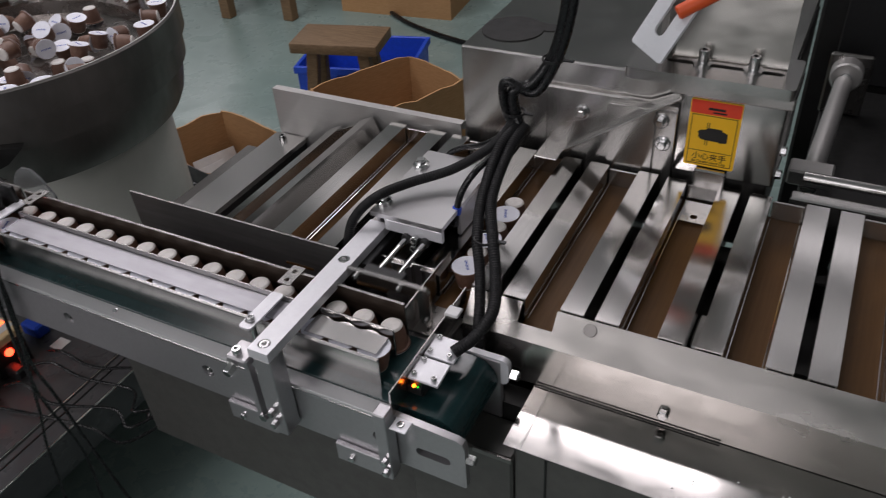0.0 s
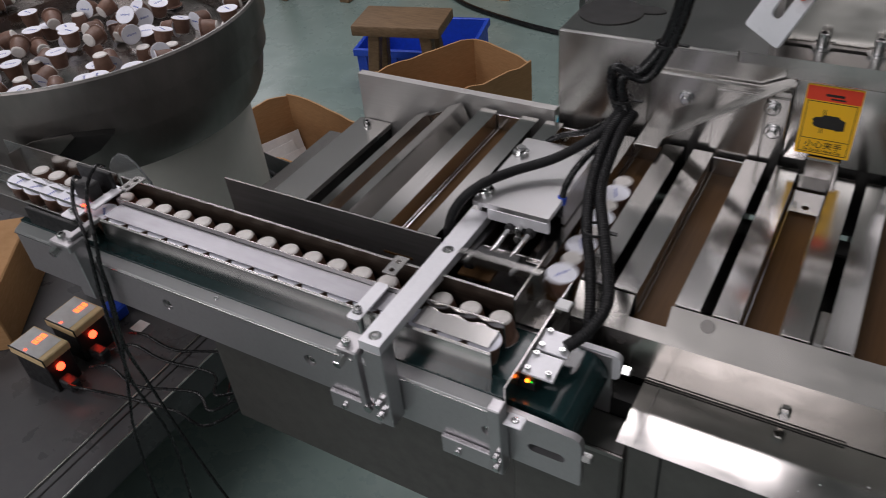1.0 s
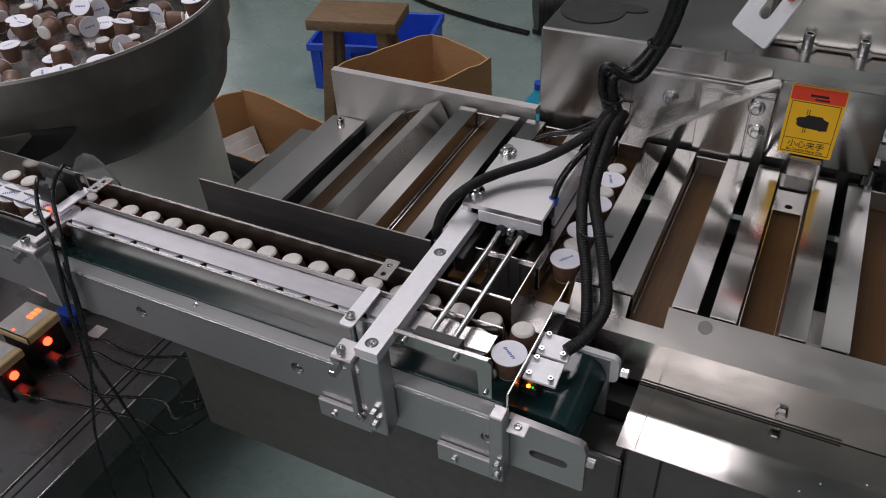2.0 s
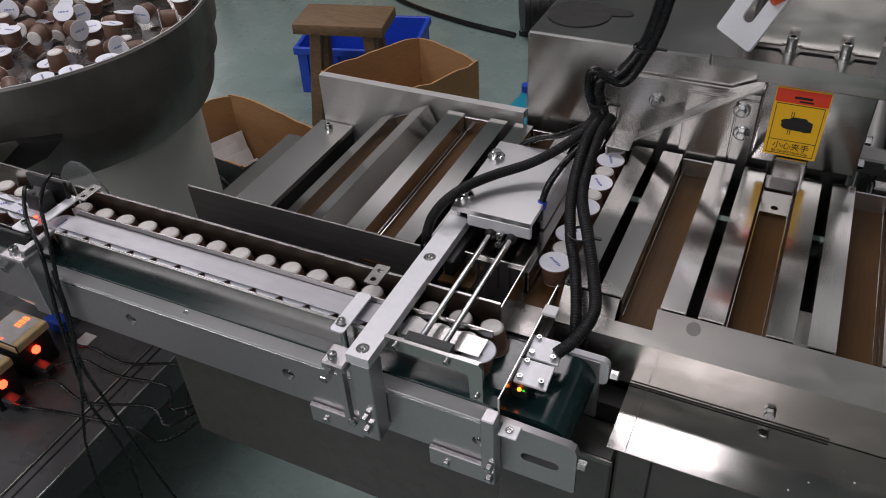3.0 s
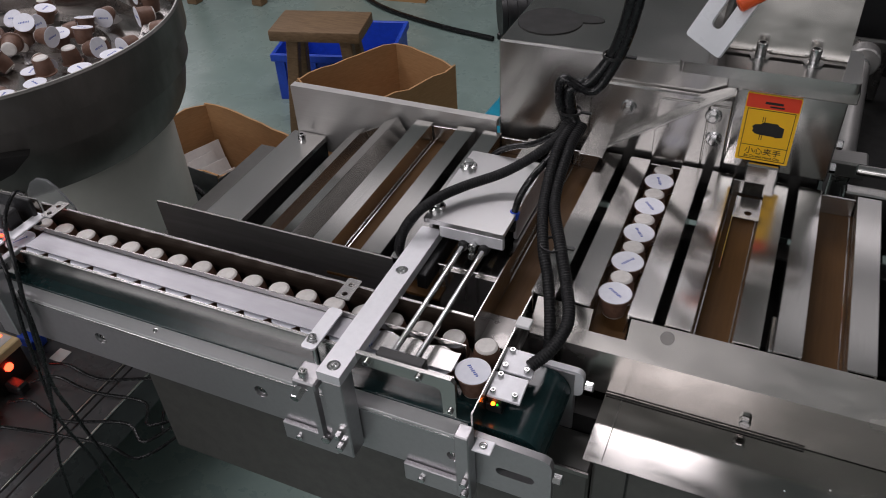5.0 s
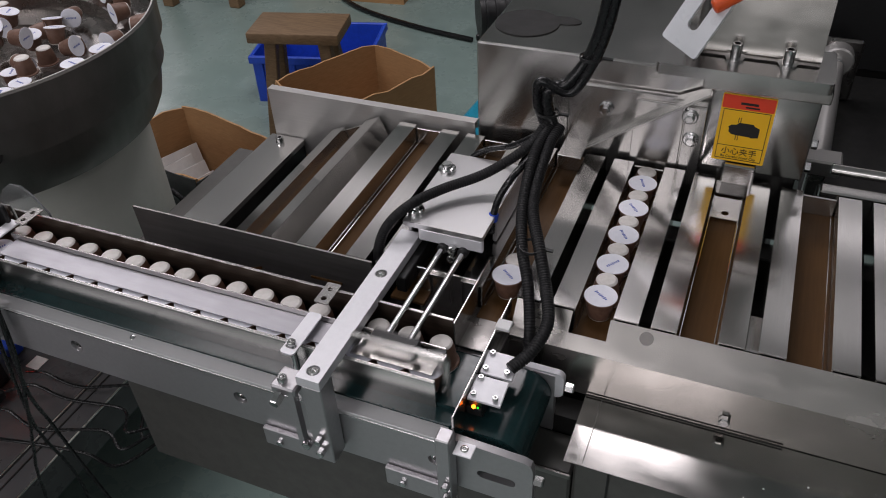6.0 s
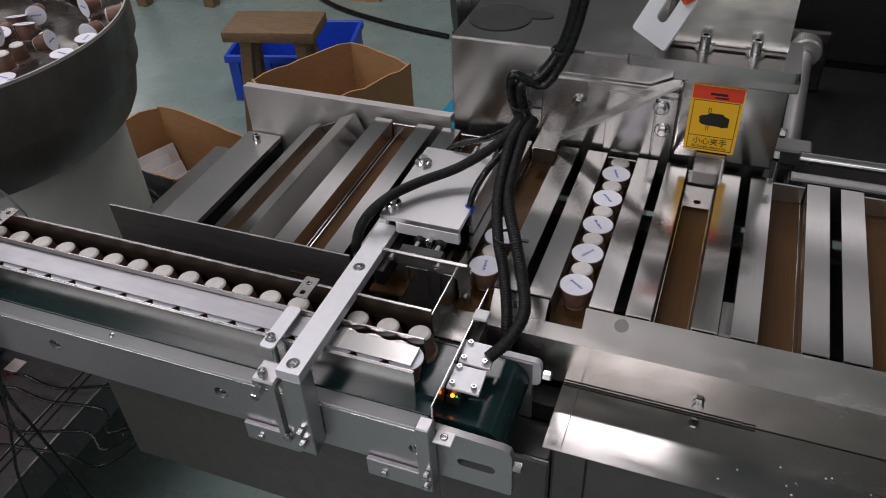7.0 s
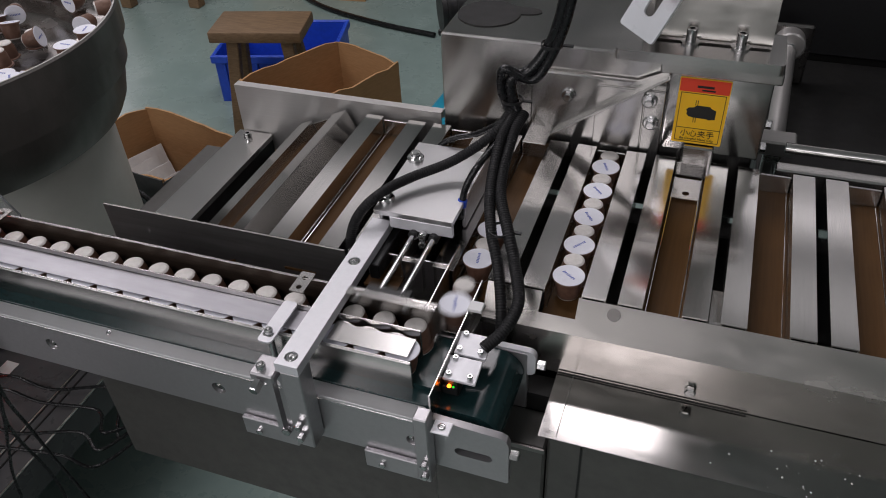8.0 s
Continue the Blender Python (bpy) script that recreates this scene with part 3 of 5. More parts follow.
# ---- frame and dark cabinet beyond the press ----
def right_side():
    cab = thing("dark_control_cabinet", 0.6, 1.5, FLOOR, "dark glossy control cabinet behind the machine", "cabinet")
    part("body", box(None, -0.02, 1.6, 1.74, 2.3, FLOOR, 1.30, 0.006), INNER, cab)
    part("panel", box(None, 0.025, 1.57, 1.725, 1.739, 0.71, 1.29, 0.003), BLACK, cab)
    part("sill", box(None, 0.022, 1.6, 1.262, 1.722, FLOOR, 0.70, 0.003), INNER, cab)
    fr = thing("guide_rod_frame", 0.03, 1.0, 0.8, "steel guide rods and clamp blocks beside the press", "frame")
    part("lying_rod", rod(None, (0.038, 1.245, 0.770), (0.050, 1.560, 0.784), 0.0150), STEEL_SATIN, fr)
    part("clamp_block", box(None, 0.004, 0.068, 1.205, 1.245, 0.770, 0.796, 0.003), STEEL_SATIN, fr)
    part("clamp_foot", box(None, 0.024, 0.050, 1.210, 1.240, 0.66, 0.7695, 0.003), STEEL_DARK, fr)
    part("pivot_plate", box(None, 0.018, 0.092, 1.600, 1.612, 0.701, 0.822, 0.004), STEEL_DARK, fr)
    kn = part("knuckle", rod(None, (0.052, 1.565, 0.792), (0.052, 1.599, 0.792), 0.028, 24, 0.003), STEEL_SATIN, fr)
    part("knuckle_screw", screw(None, (0.052, 1.565, 0.792), (0, -1, 0), 0.010, 0.006), CHROME, kn)
    part("long_rod", rod(None, (0.03, 1.005, 0.907), (1.35, 1.005, 0.907), 0.007), STEEL_X, fr)
    part("rear_ledge", box(None, 0.021, 1.4, 0.985, 1.022, 0.80, 0.872, 0.002), INNER, fr)
    part("rear_trim", box(None, 0.021, 1.4, 0.965, 0.984, 0.845, 0.898, 0.002), STEEL_X, fr)


right_side()


# ---- tray chain ----
TRAY_X, PITCH, TRAY_Y0, TRAY_Y1, TRAY_Z = -0.2880, 0.1035, 0.664, 0.960, 0.897
SEAT = 0.868


def make_tray():
    tray = thing("product_tray", 0, 0, 0, "empty stainless product tray with a brown-lined channel", "tray", "trays on the chain")
    L = (TRAY_Y1 - TRAY_Y0) / 2
    for side in (-1, 1):
        prof = [(side * 0.0455, -0.040), (side * 0.0455, 0.0), (side * 0.0200, 0.0), (side * 0.0200, -0.029)]
        bm = sheet(None, prof, "y", -L, L, 0.0016 * side)
        part("flange", bm, STEEL_TRAY, tray)
        part("channel_bead", rod(None, (side * 0.0176, -L + 0.002, -0.0280), (side * 0.0176, L - 0.006, -0.0280), 0.0007, 8), STEEL_TRAY, tray, "bright folded bead along the channel")
    part("channel_floor", box(None, -0.0205, 0.0205, -L - 0.018, L, -0.0325, -0.0292, 0), LINER, tray, "brown-lined channel floor")
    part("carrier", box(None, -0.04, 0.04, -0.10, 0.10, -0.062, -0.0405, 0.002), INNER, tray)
    part("end_stop", box(None, -0.0188, 0.0188, L - 0.004, L - 0.001, -0.0290, -0.004, 0.0005), STEEL_Y, tray)
    return tray


TRAYS = []
first = make_tray()


def tray_pose(k):
    """The pose of the tray at station k of the chain; the last two stations turn down round the sprocket."""
    stations = (-4, -3, -2)
    dx = np.interp(k, stations, (0.030, -0.018, 0.0))
    lower = np.interp(k, stations, (0.120, 0.017, 0.0))
    tip = np.interp(k, stations, (-62, -24, 0))
    return pose(TRAY_X + k * PITCH + dx, (TRAY_Y0 + TRAY_Y1) / 2, TRAY_Z - lower, 0, tip, 0)


for k in range(-4, 12):
    ob = first if not TRAYS else copy_thing(first, tray_pose(k))
    ob.matrix_basis = tray_pose(k)
    TRAYS.append((k, ob))


# ---- capsules ----
CUP_R, LID_R, CUP_H = 0.0148, 0.0180, 0.0290


def capsule_parts():
    cup = lathe(None, [(0, 0.0004), (0.0098, 0), (0.0115, 0.0012), (0.0121, 0.003), (0.0133, 0.0075), (0.0142, 0.012), (CUP_R, 0.0185), (0.0152, 0.0255),
                       (LID_R - 0.0004, 0.0262), (LID_R, 0.0270), (LID_R, 0.0276), (LID_R - 0.0005, 0.0282), (0, 0.0282)], n=28)
    pale = lathe(None, [(0, -0.0002), (0.0096, -0.0004), (0.0111, 0.0006), (0.0118, 0.0014), (0.0118, 0.0022), (0, 0.0022)], n=24)
    lid = lathe(None, [(0, 0.0280), (LID_R - 0.0008, 0.0280), (LID_R - 0.0003, 0.0285), (LID_R - 0.0008, 0.0290), (0.0140, 0.02875), (0, 0.0288)], n=28)
    # a slanted wordless mark of bars
    mark = bmesh.new()
    for k in range(7):
        x = -0.0078 + 0.0026 * k
        hgt = (0.0024, 0.0036, 0.0026, 0.0034, 0.0024, 0.0026, 0.0036)[k]
        box(mark, x - 0.0007, x + 0.0007, -hgt / 2, hgt / 2, 0.0288, 0.02905, 0, pose(0, 0, 0, 0, 0, -14))
    return finish("cup", cup, CUP), finish("base_disc", pale, CUP_PALE), finish("lid", lid, LID), finish("print", mark, PRINT, smooth=False)


CAP = capsule_parts()


def capsule(m, label, group):
    ob = new("coffee_capsule", CAP[0])
    tagged(ob, label, "capsule", group)
    for name, me in zip(("base_disc", "lid", "print"), CAP[1:]):
        child = new(name, me)
        child.parent = lid if name == "print" else ob
        lid = child if name == "lid" else None
    ob.matrix_basis = m
    return ob


def cap_up(x, y, z, turn=0.0, lean=0.0, way=0.0):
    return pose(x, y, z, 0, 0, way) @ pose(0, 0, 0, lean, 0, 0) @ pose(0, 0, 0, 0, 0, turn)


def cap_down(x, y, z, turn=0.0):
    return pose(x, y, z + 0.0290, 180, 0, turn)


GATE_X, LID_Y, BASE_Y, LANE_STEP = -0.2910, 0.5365, 0.5725, 0.0350
ROW_LID, ROW_STEP, ROW_GAP = 0.6930, 0.0555, 0.0280
rnd = random.Random(5)
LID_LANE, BASE_LANE = [], []
for n in range(-3, 23):
    a, b = rnd.uniform(-40, 60), rnd.uniform(0, 360)
    where = "lying in the tray" if n < 0 else "queueing on the belt"
    up = capsule(cap_up(0, 0, 0), "brown coffee capsule, white lid up, " + where, "capsules lid up")
    down = capsule(cap_down(0, 0, 0), "brown coffee capsule standing on its lid, " + where, "capsules base up")
    LID_LANE.append((n, up, a))
    BASE_LANE.append((n, down, b))


# ---- infeed conveyor ----
def conveyor():
    cv = thing("infeed_conveyor", -0.6, 0.54, 0.77, "aluminium infeed conveyor with a dark green belt", "conveyor")
    holes = [ring(-0.748, 0.820, 0.0085), ring(-0.522, 0.820, 0.0085), ring(-0.295, 0.818, 0.0075, 14)]
    fr = part("front_rail", plate(None, [(-1.03, 0.784), (-0.273, 0.784), (-0.273, 0.849), (-1.03, 0.849)], holes, "y", 0.490, 0.4965), ALU, cv)
    bm = plate(None, [(0.4885, 0.8495), (0.4885, 0.8510), (0.4900, 0.8535), (0.5030, 0.8590), (0.5030, 0.8495)], [], "x", -1.03, -0.284)
    part("rail_cap", bm, STEEL_PLATE, cv, "dull chamfered rail cap")
    part("rail_edge", box(None, -1.03, -0.284, 0.4876, 0.4884, 0.8493, 0.8510, 0.0003), CHROME, cv)
    for x in (-0.748, -0.522):
        part("rail_screw", screw(None, (x, 0.4975, 0.820), (0, -1, 0), 0.0072, 0.005), CHROME, fr)
    part("rail_screw", screw(None, (-0.295, 0.4975, 0.818), (0, -1, 0), 0.0068, 0.005), CHROME, fr)
    part("cap_screw", screw(None, (-0.66, 0.498, 0.8572), (0, -0.3, 1), 0.003, 0.0008), CHROME, cv)
    part("back_rail", box(None, -1.03, -0.205, 0.598, 0.605, 0.775, 0.862, 0.001), ALU, cv)
    # belt with its rounded nose
    r = 0.028
    nose = [(-0.236 + r * math.sin(radians(a)), 0.834 + r * math.cos(radians(a))) for a in range(0, 181, 15)]
    bm = plate(None, [(-1.03, 0.862)] + nose + [(-1.03, 0.806)], [], "y", 0.5035, 0.5970)
    part("belt", bm, BELT, cv)
    # end plates
    ep = [(-0.280, 0.790), (-0.197, 0.789), (-0.195, 0.791), (-0.195, 0.848), (-0.1975, 0.855), (-0.204, 0.858), (-0.280, 0.862)]
    e1 = part("end_plate", plate(None, ep, [slot(-0.245, -0.217, 0.821, 0.0055)], "y", 0.489, 0.497), ALU, cv)
    e2 = part("end_plate", plate(None, rounded(-0.275, -0.1965, 0.830, 0.8645, 0.008), [], "y", 0.5985, 0.606), ALU_BRIGHT, cv)
    part("nose_shaft", rod(None, (-0.236, 0.4895, 0.834), (-0.236, 0.612, 0.834), 0.004), CHROME, cv)
    part("tension_bolt", hexbolt(None, (-0.196, 0.493, 0.832), (1, 0, 0), 0.0055, 0.009), CHROME, e1)
    part("tension_bolt", hexbolt(None, (-0.1965, 0.602, 0.845), (1, 0, 0), 0.0055, 0.009), CHROME, e2)
    ct = part("corner_tab", box(None, -0.268, -0.2495, 0.4725, 0.4885, 0.8625, 0.8645, 0.0006), ALU_BRIGHT, cv)
    part("tab_screw", screw(None, (-0.259, 0.4805, 0.8645), (0, 0, 1), 0.004, 0.0015), CHROME, ct)
    for x0, x1 in ((-0.497, -0.430), (-0.350, -0.284)):
        hp = part("hanger_plate", box(None, x0, x1, 0.4835, 0.4895, 0.762, 0.789, 0.001), ALU, cv)
        part("hanger_bolt", hexbolt(None, (x0 + 0.02, 0.4835, 0.772), (0, -1, 0), 0.004, 0.003), CHROME, hp)
    # guides of the two lanes
    part("front_guide", box(None, -0.868, -0.303, 0.5185, 0.5205, 0.8620, 0.9000, 0.0004), STEEL_X, cv)
    part("front_guide_lip", box(None, -0.868, -0.303, 0.5165, 0.5185, 0.8972, 0.9000, 0.0006), STEEL_X, cv)
    part("lane_cover", box(None, -0.866, -0.425, 0.5262, 0.5552, 0.8984, 0.9002, 0.0004), ALU_DULL, cv, "pale flat cover strip over the lid lane")
    part("lane_divider", box(None, -0.872, -0.306, 0.5555, 0.5575, 0.8620, 0.9070, 0.0004), STEEL_X, cv)
    part("back_guide", box(None, -0.90, -0.312, 0.5905, 0.5925, 0.8620, 0.9110, 0.0004), LANE_DARK, cv, "dark bronze rear lane guide")
    part("back_guide_rim", box(None, -0.90, -0.312, 0.5900, 0.5930, 0.9111, 0.9125, 0.0003), STEEL_X, cv)
    # short wavy cover at the gate
    wave = [(-0.397 + 0.088 * k / 16, 0.5515 + 0.0022 * math.sin(k * 1.15)) for k in range(17)]
    bm = plate(None, [(-0.397, 0.5250), (-0.309, 0.5250)] + wave[::-1], [], "z", 0.8990, 0.9005)
    part("gate_cover", bm, STEEL_X, cv, "short wavy-edged cover strip at the gate")
    part("lane_floor", box(None, -0.90, -0.2745, 0.5210, 0.5900, 0.8622, 0.8676, 0), BELT, cv)
    # passage into the trays
    part("passage_floor", box(None, -0.312, -0.267, 0.600, 0.6625, 0.8640, 0.8675, 0.0005), STEEL_DARK, cv)
    part("passage_wall", box(None, -0.3135, -0.3115, 0.592, 0.700, 0.8640, 0.9060, 0.0004), STEEL_Y, cv)
    part("passage_wall", box(None, -0.3870, -0.3140, 0.668, 0.670, 0.83, 0.900, 0.0004), STEEL_X, cv)
    part("gate_wall", box(None, -0.2740, -0.2720, 0.488, 0.659, 0.8625, 0.8960, 0.0004), STEEL_Y, cv)
    part("gate_block", box(None, -0.2735, -0.2580, 0.607, 0.621, 0.8965, 0.9010, 0.0008), LAMP_WHITE, cv, "white plastic block")


conveyor()


def post_with_clamp():
    br = thing("bridge_bar", -0.41, 0.58, 0.79, "bright aluminium bridge bar over the infeed belt", "bar")
    bm = plate(None, [(-0.4215, 0.4655), (-0.3965, 0.4655), (-0.3965, 0.7050), (-0.4215, 0.7050)], [ring(-0.409, 0.478, 0.0068), ring(-0.409, 0.626, 0.0068)], "z", 0.9065, 0.9180)
    bar = part("bar", bm, ALU_BRIGHT, br)
    for y in (0.478, 0.626):
        part("bar_screw", screw(None, (-0.409, y, 0.9135), (0, 0, 1), 0.0060, 0.0048), CHROME, bar)
    post = part("post", box(None, -0.4180, -0.3965, 0.4655, 0.4885, 0.795, 0.9064, 0.0012), ALU, br)
    for z in (0.815, 0.833):
        part("post_bolt", hexbolt(None, (-0.407, 0.4655, z), (0, -1, 0), 0.0045, 0.007), CHROME, post)
    cl = thing("slotted_clamp", -0.45, 0.47, 0.8, "slotted aluminium clamp with socket screws on the rail", "clamp")
    bm = plate(None, rounded(-0.4430, -0.4200, 0.790, 0.892, 0.006), [rounded(-0.4365, -0.4265, 0.799, 0.882, 0.0048)], "y", 0.474, 0.482)
    part("slotted_plate", bm, ALU, cl)
    ch = part("clamp_head", box(None, -0.4490, -0.4225, 0.4590, 0.4860, 0.8925, 0.9030, 0.0018), ALU, cl)
    part("head_screw", screw(None, (-0.4385, 0.467, 0.9030), (0, 0, 1), 0.0050, 0.007), CHROME, ch)
    part("side_bolt", hexbolt(None, (-0.4370, 0.4590, 0.8965), (0, -1, -0.2), 0.006, 0.012), CHROME, ch)
    part("foot_bolt", hexbolt(None, (-0.4303, 0.474, 0.806), (0, -1, 0), 0.0055, 0.006), CHROME, cl)
    arm = thing("hold_down_strip", -0.47, 0.53, 0.9, "small slotted strip holding the lane cover down", "strip")
    bm = plate(None, rounded(-0.4590, -0.4430, 0.4950, 0.5560, 0.004), [slot(-0.4540, -0.4490, 0.506, 0.0036)], "z", 0.9072, 0.9092)
    part("strip", bm, ALU_BRIGHT, arm)
    part("strip_screw", screw(None, (-0.4515, 0.508, 0.9092), (0, 0, 1), 0.0045, 0.005), CHROME, arm)
    part("stand_off", rod(None, (-0.4515, 0.508, 0.862), (-0.4515, 0.508, 0.9072), 0.0035), CHROME, arm)
    tab = thing("two_hole_tab", -0.4508, 0.582, 0.91, "small steel tab with two holes on the rear guide", "tab")
    bm = plate(None, rounded(-0.4590, -0.4425, 0.566, 0.598, 0.002), [ring(-0.4508, 0.5735, 0.0033, 10), ring(-0.4508, 0.5885, 0.0033, 10)], "z", 0.9130, 0.9148)
    part("tab", bm, STEEL_X, tab)
    tab2 = copy_thing(tab, pose(-0.867, 0.583, 0.9105, 0, 0, 0))
    tab2["label"] = "small steel tab with two holes beside the sensors"
    gp = thing("gate_post", -0.275, 0.48, 0.79, "aluminium gate post bolted to the conveyor end", "post")
    part("post", box(None, -0.2850, -0.2705, 0.4710, 0.4875, 0.782, 0.8790, 0.0012), ALU, gp)
    for z in (0.797, 0.814):
        part("post_bolt", hexbolt(None, (-0.275, 0.471, z), (0, -1, 0), 0.0042, 0.006), CHROME, gp)


post_with_clamp()


# ---- pusher ----
def pusher():
    pu = thing("pusher_plate", -0.34, 0.5, 0.9, "steel pusher plate on two chromed guide rods", "pusher")
    outline = [(-0.397, 0.9045), (-0.3140, 0.9045), (-0.3098, 0.9025), (-0.3080, 0.8985), (-0.3070, 0.8690), (-0.2935, 0.8690), (-0.2935, 0.9150), (-0.2975, 0.9195), (-0.397, 0.9195)]
    pl = part("plate", plate(None, outline, [], "y", 0.4985, 0.5030), STEEL_X, pu)
    part("rod_block", box(None, -0.378, -0.328, 0.5030, 0.5150, 0.9060, 0.9210, 0.001), BLACK, pu)
    for x in (-0.3645, -0.3400):
        part("guide_rod", rod(None, (x, 0.5152, 0.9150), (x, 0.735, 0.9150), 0.0033), CHROME, pu)
    for x in (-0.385, -0.330):
        part("plate_screw", screw(None, (x, 0.4985, 0.9115), (0, -1, 0), 0.0038, 0.004), CHROME, pl)
    part("leg_screw", screw(None, (-0.2995, 0.4985, 0.876), (0, -1, 0), 0.0030, 0.003), CHROME, pl)
    ac = thing("pusher_actuator", -0.36, 0.76, 0.9, "pneumatic pusher actuator under a bright cover plate", "actuator")
    cp = part("cover_plate", plate(None, rounded(-0.4130, -0.3180, 0.6930, 0.8420, 0.0015), [], "z", 0.9340, 0.9400), STEEL_PLATE, ac)
    part("cover_lip", box(None, -0.3940, -0.3180, 0.6930, 0.6990, 0.9180, 0.9338, 0.001), ALU_BRIGHT, ac)
    part("side_web", box(None, -0.4130, -0.4080, 0.7060, 0.8420, 0.8990, 0.9338, 0.001), ALU, ac)
    part("side_web", box(None, -0.3230, -0.3180, 0.7400, 0.8420, 0.8990, 0.9338, 0.001), ALU, ac)
    part("cylinder", box(None, -0.392, -0.330, 0.745, 0.835, 0.902, 0.932, 0.003), BLACK, ac)
    part("slide", box(None, -0.400, -0.388, 0.640, 0.742, 0.884, 0.905, 0.001), BLACK, ac)
    for x in (-0.3645, -0.3400):
        part("rod_gland", rod(None, (x, 0.688, 0.915), (x, 0.7, 0.915), 0.0062), BLACK, ac)
    part("fitting", screw(None, (-0.3525, 0.692, 0.918), (0, -1, 0), 0.005, 0.007), CHROME, ac)
    part("fitting", screw(None, (-0.3525, 0.692, 0.908), (0, -1, 0), 0.0045, 0.009), CHROME, ac)
    for x, y in ((-0.4030, 0.8040), (-0.4060, 0.7150)):
        part("thumb_knob", lathe(None, [(0, 0), (0.0105, 0), (0.0105, 0.004), (0.009, 0.0055), (0.006, 0.006), (0.006, 0.010), (0.0045, 0.011), (0, 0.011)], (x, y, 0.9400), 20), CHROME, cp)
    return pu


PUSHER = pusher()


def gate_sensor():
    se = thing("gate_sensor", -0.255, 0.55, 0.88, "two pale sensor mounting plates with tiny screws", "sensor")
    part("base", box(None, -0.2705, -0.2560, 0.522, 0.586, 0.8625, 0.8840, 0.001), BLACK, se)
    for y0, y1 in ((0.521, 0.5525), (0.5555, 0.587)):
        sp = part("plate", box(None, -0.2720, -0.2390, y0, y1, 0.8842, 0.8875, 0.0006, pose(0, 0, 0, 0, 4, 3)), ALU_BRIGHT, se)
        for x, y in ((-0.2665, y0 + 0.005), (-0.2665, y1 - 0.005), (-0.2450, y0 + 0.006)):
            part("screw", screw(None, (x, y, 0.8876), (0, 0, 1), 0.0030, 0.0042), CHROME, sp)
    bm = lathe(None, [(0, 0), (0.0011, 0), (0.0009, 0.0010), (0, 0.0013)], (-0.2598, 0.5195, 0.8785), 10)
    part("green_light", bm, LED_GREEN, se, "glowing green indicator")
    bm = lathe(None, [(0, 0), (0.0022, 0), (0.0019, 0.0016), (0, 0.0024)], (-0.2642, 0.5195, 0.8785), 10)
    part("orange_light", bm, LED_ORANGE, se, "glowing orange indicator")
    part("light_housing", box(None, -0.2712, -0.2560, 0.5185, 0.5219, 0.8685, 0.8782, 0.0005), BLACK, se)


gate_sensor()


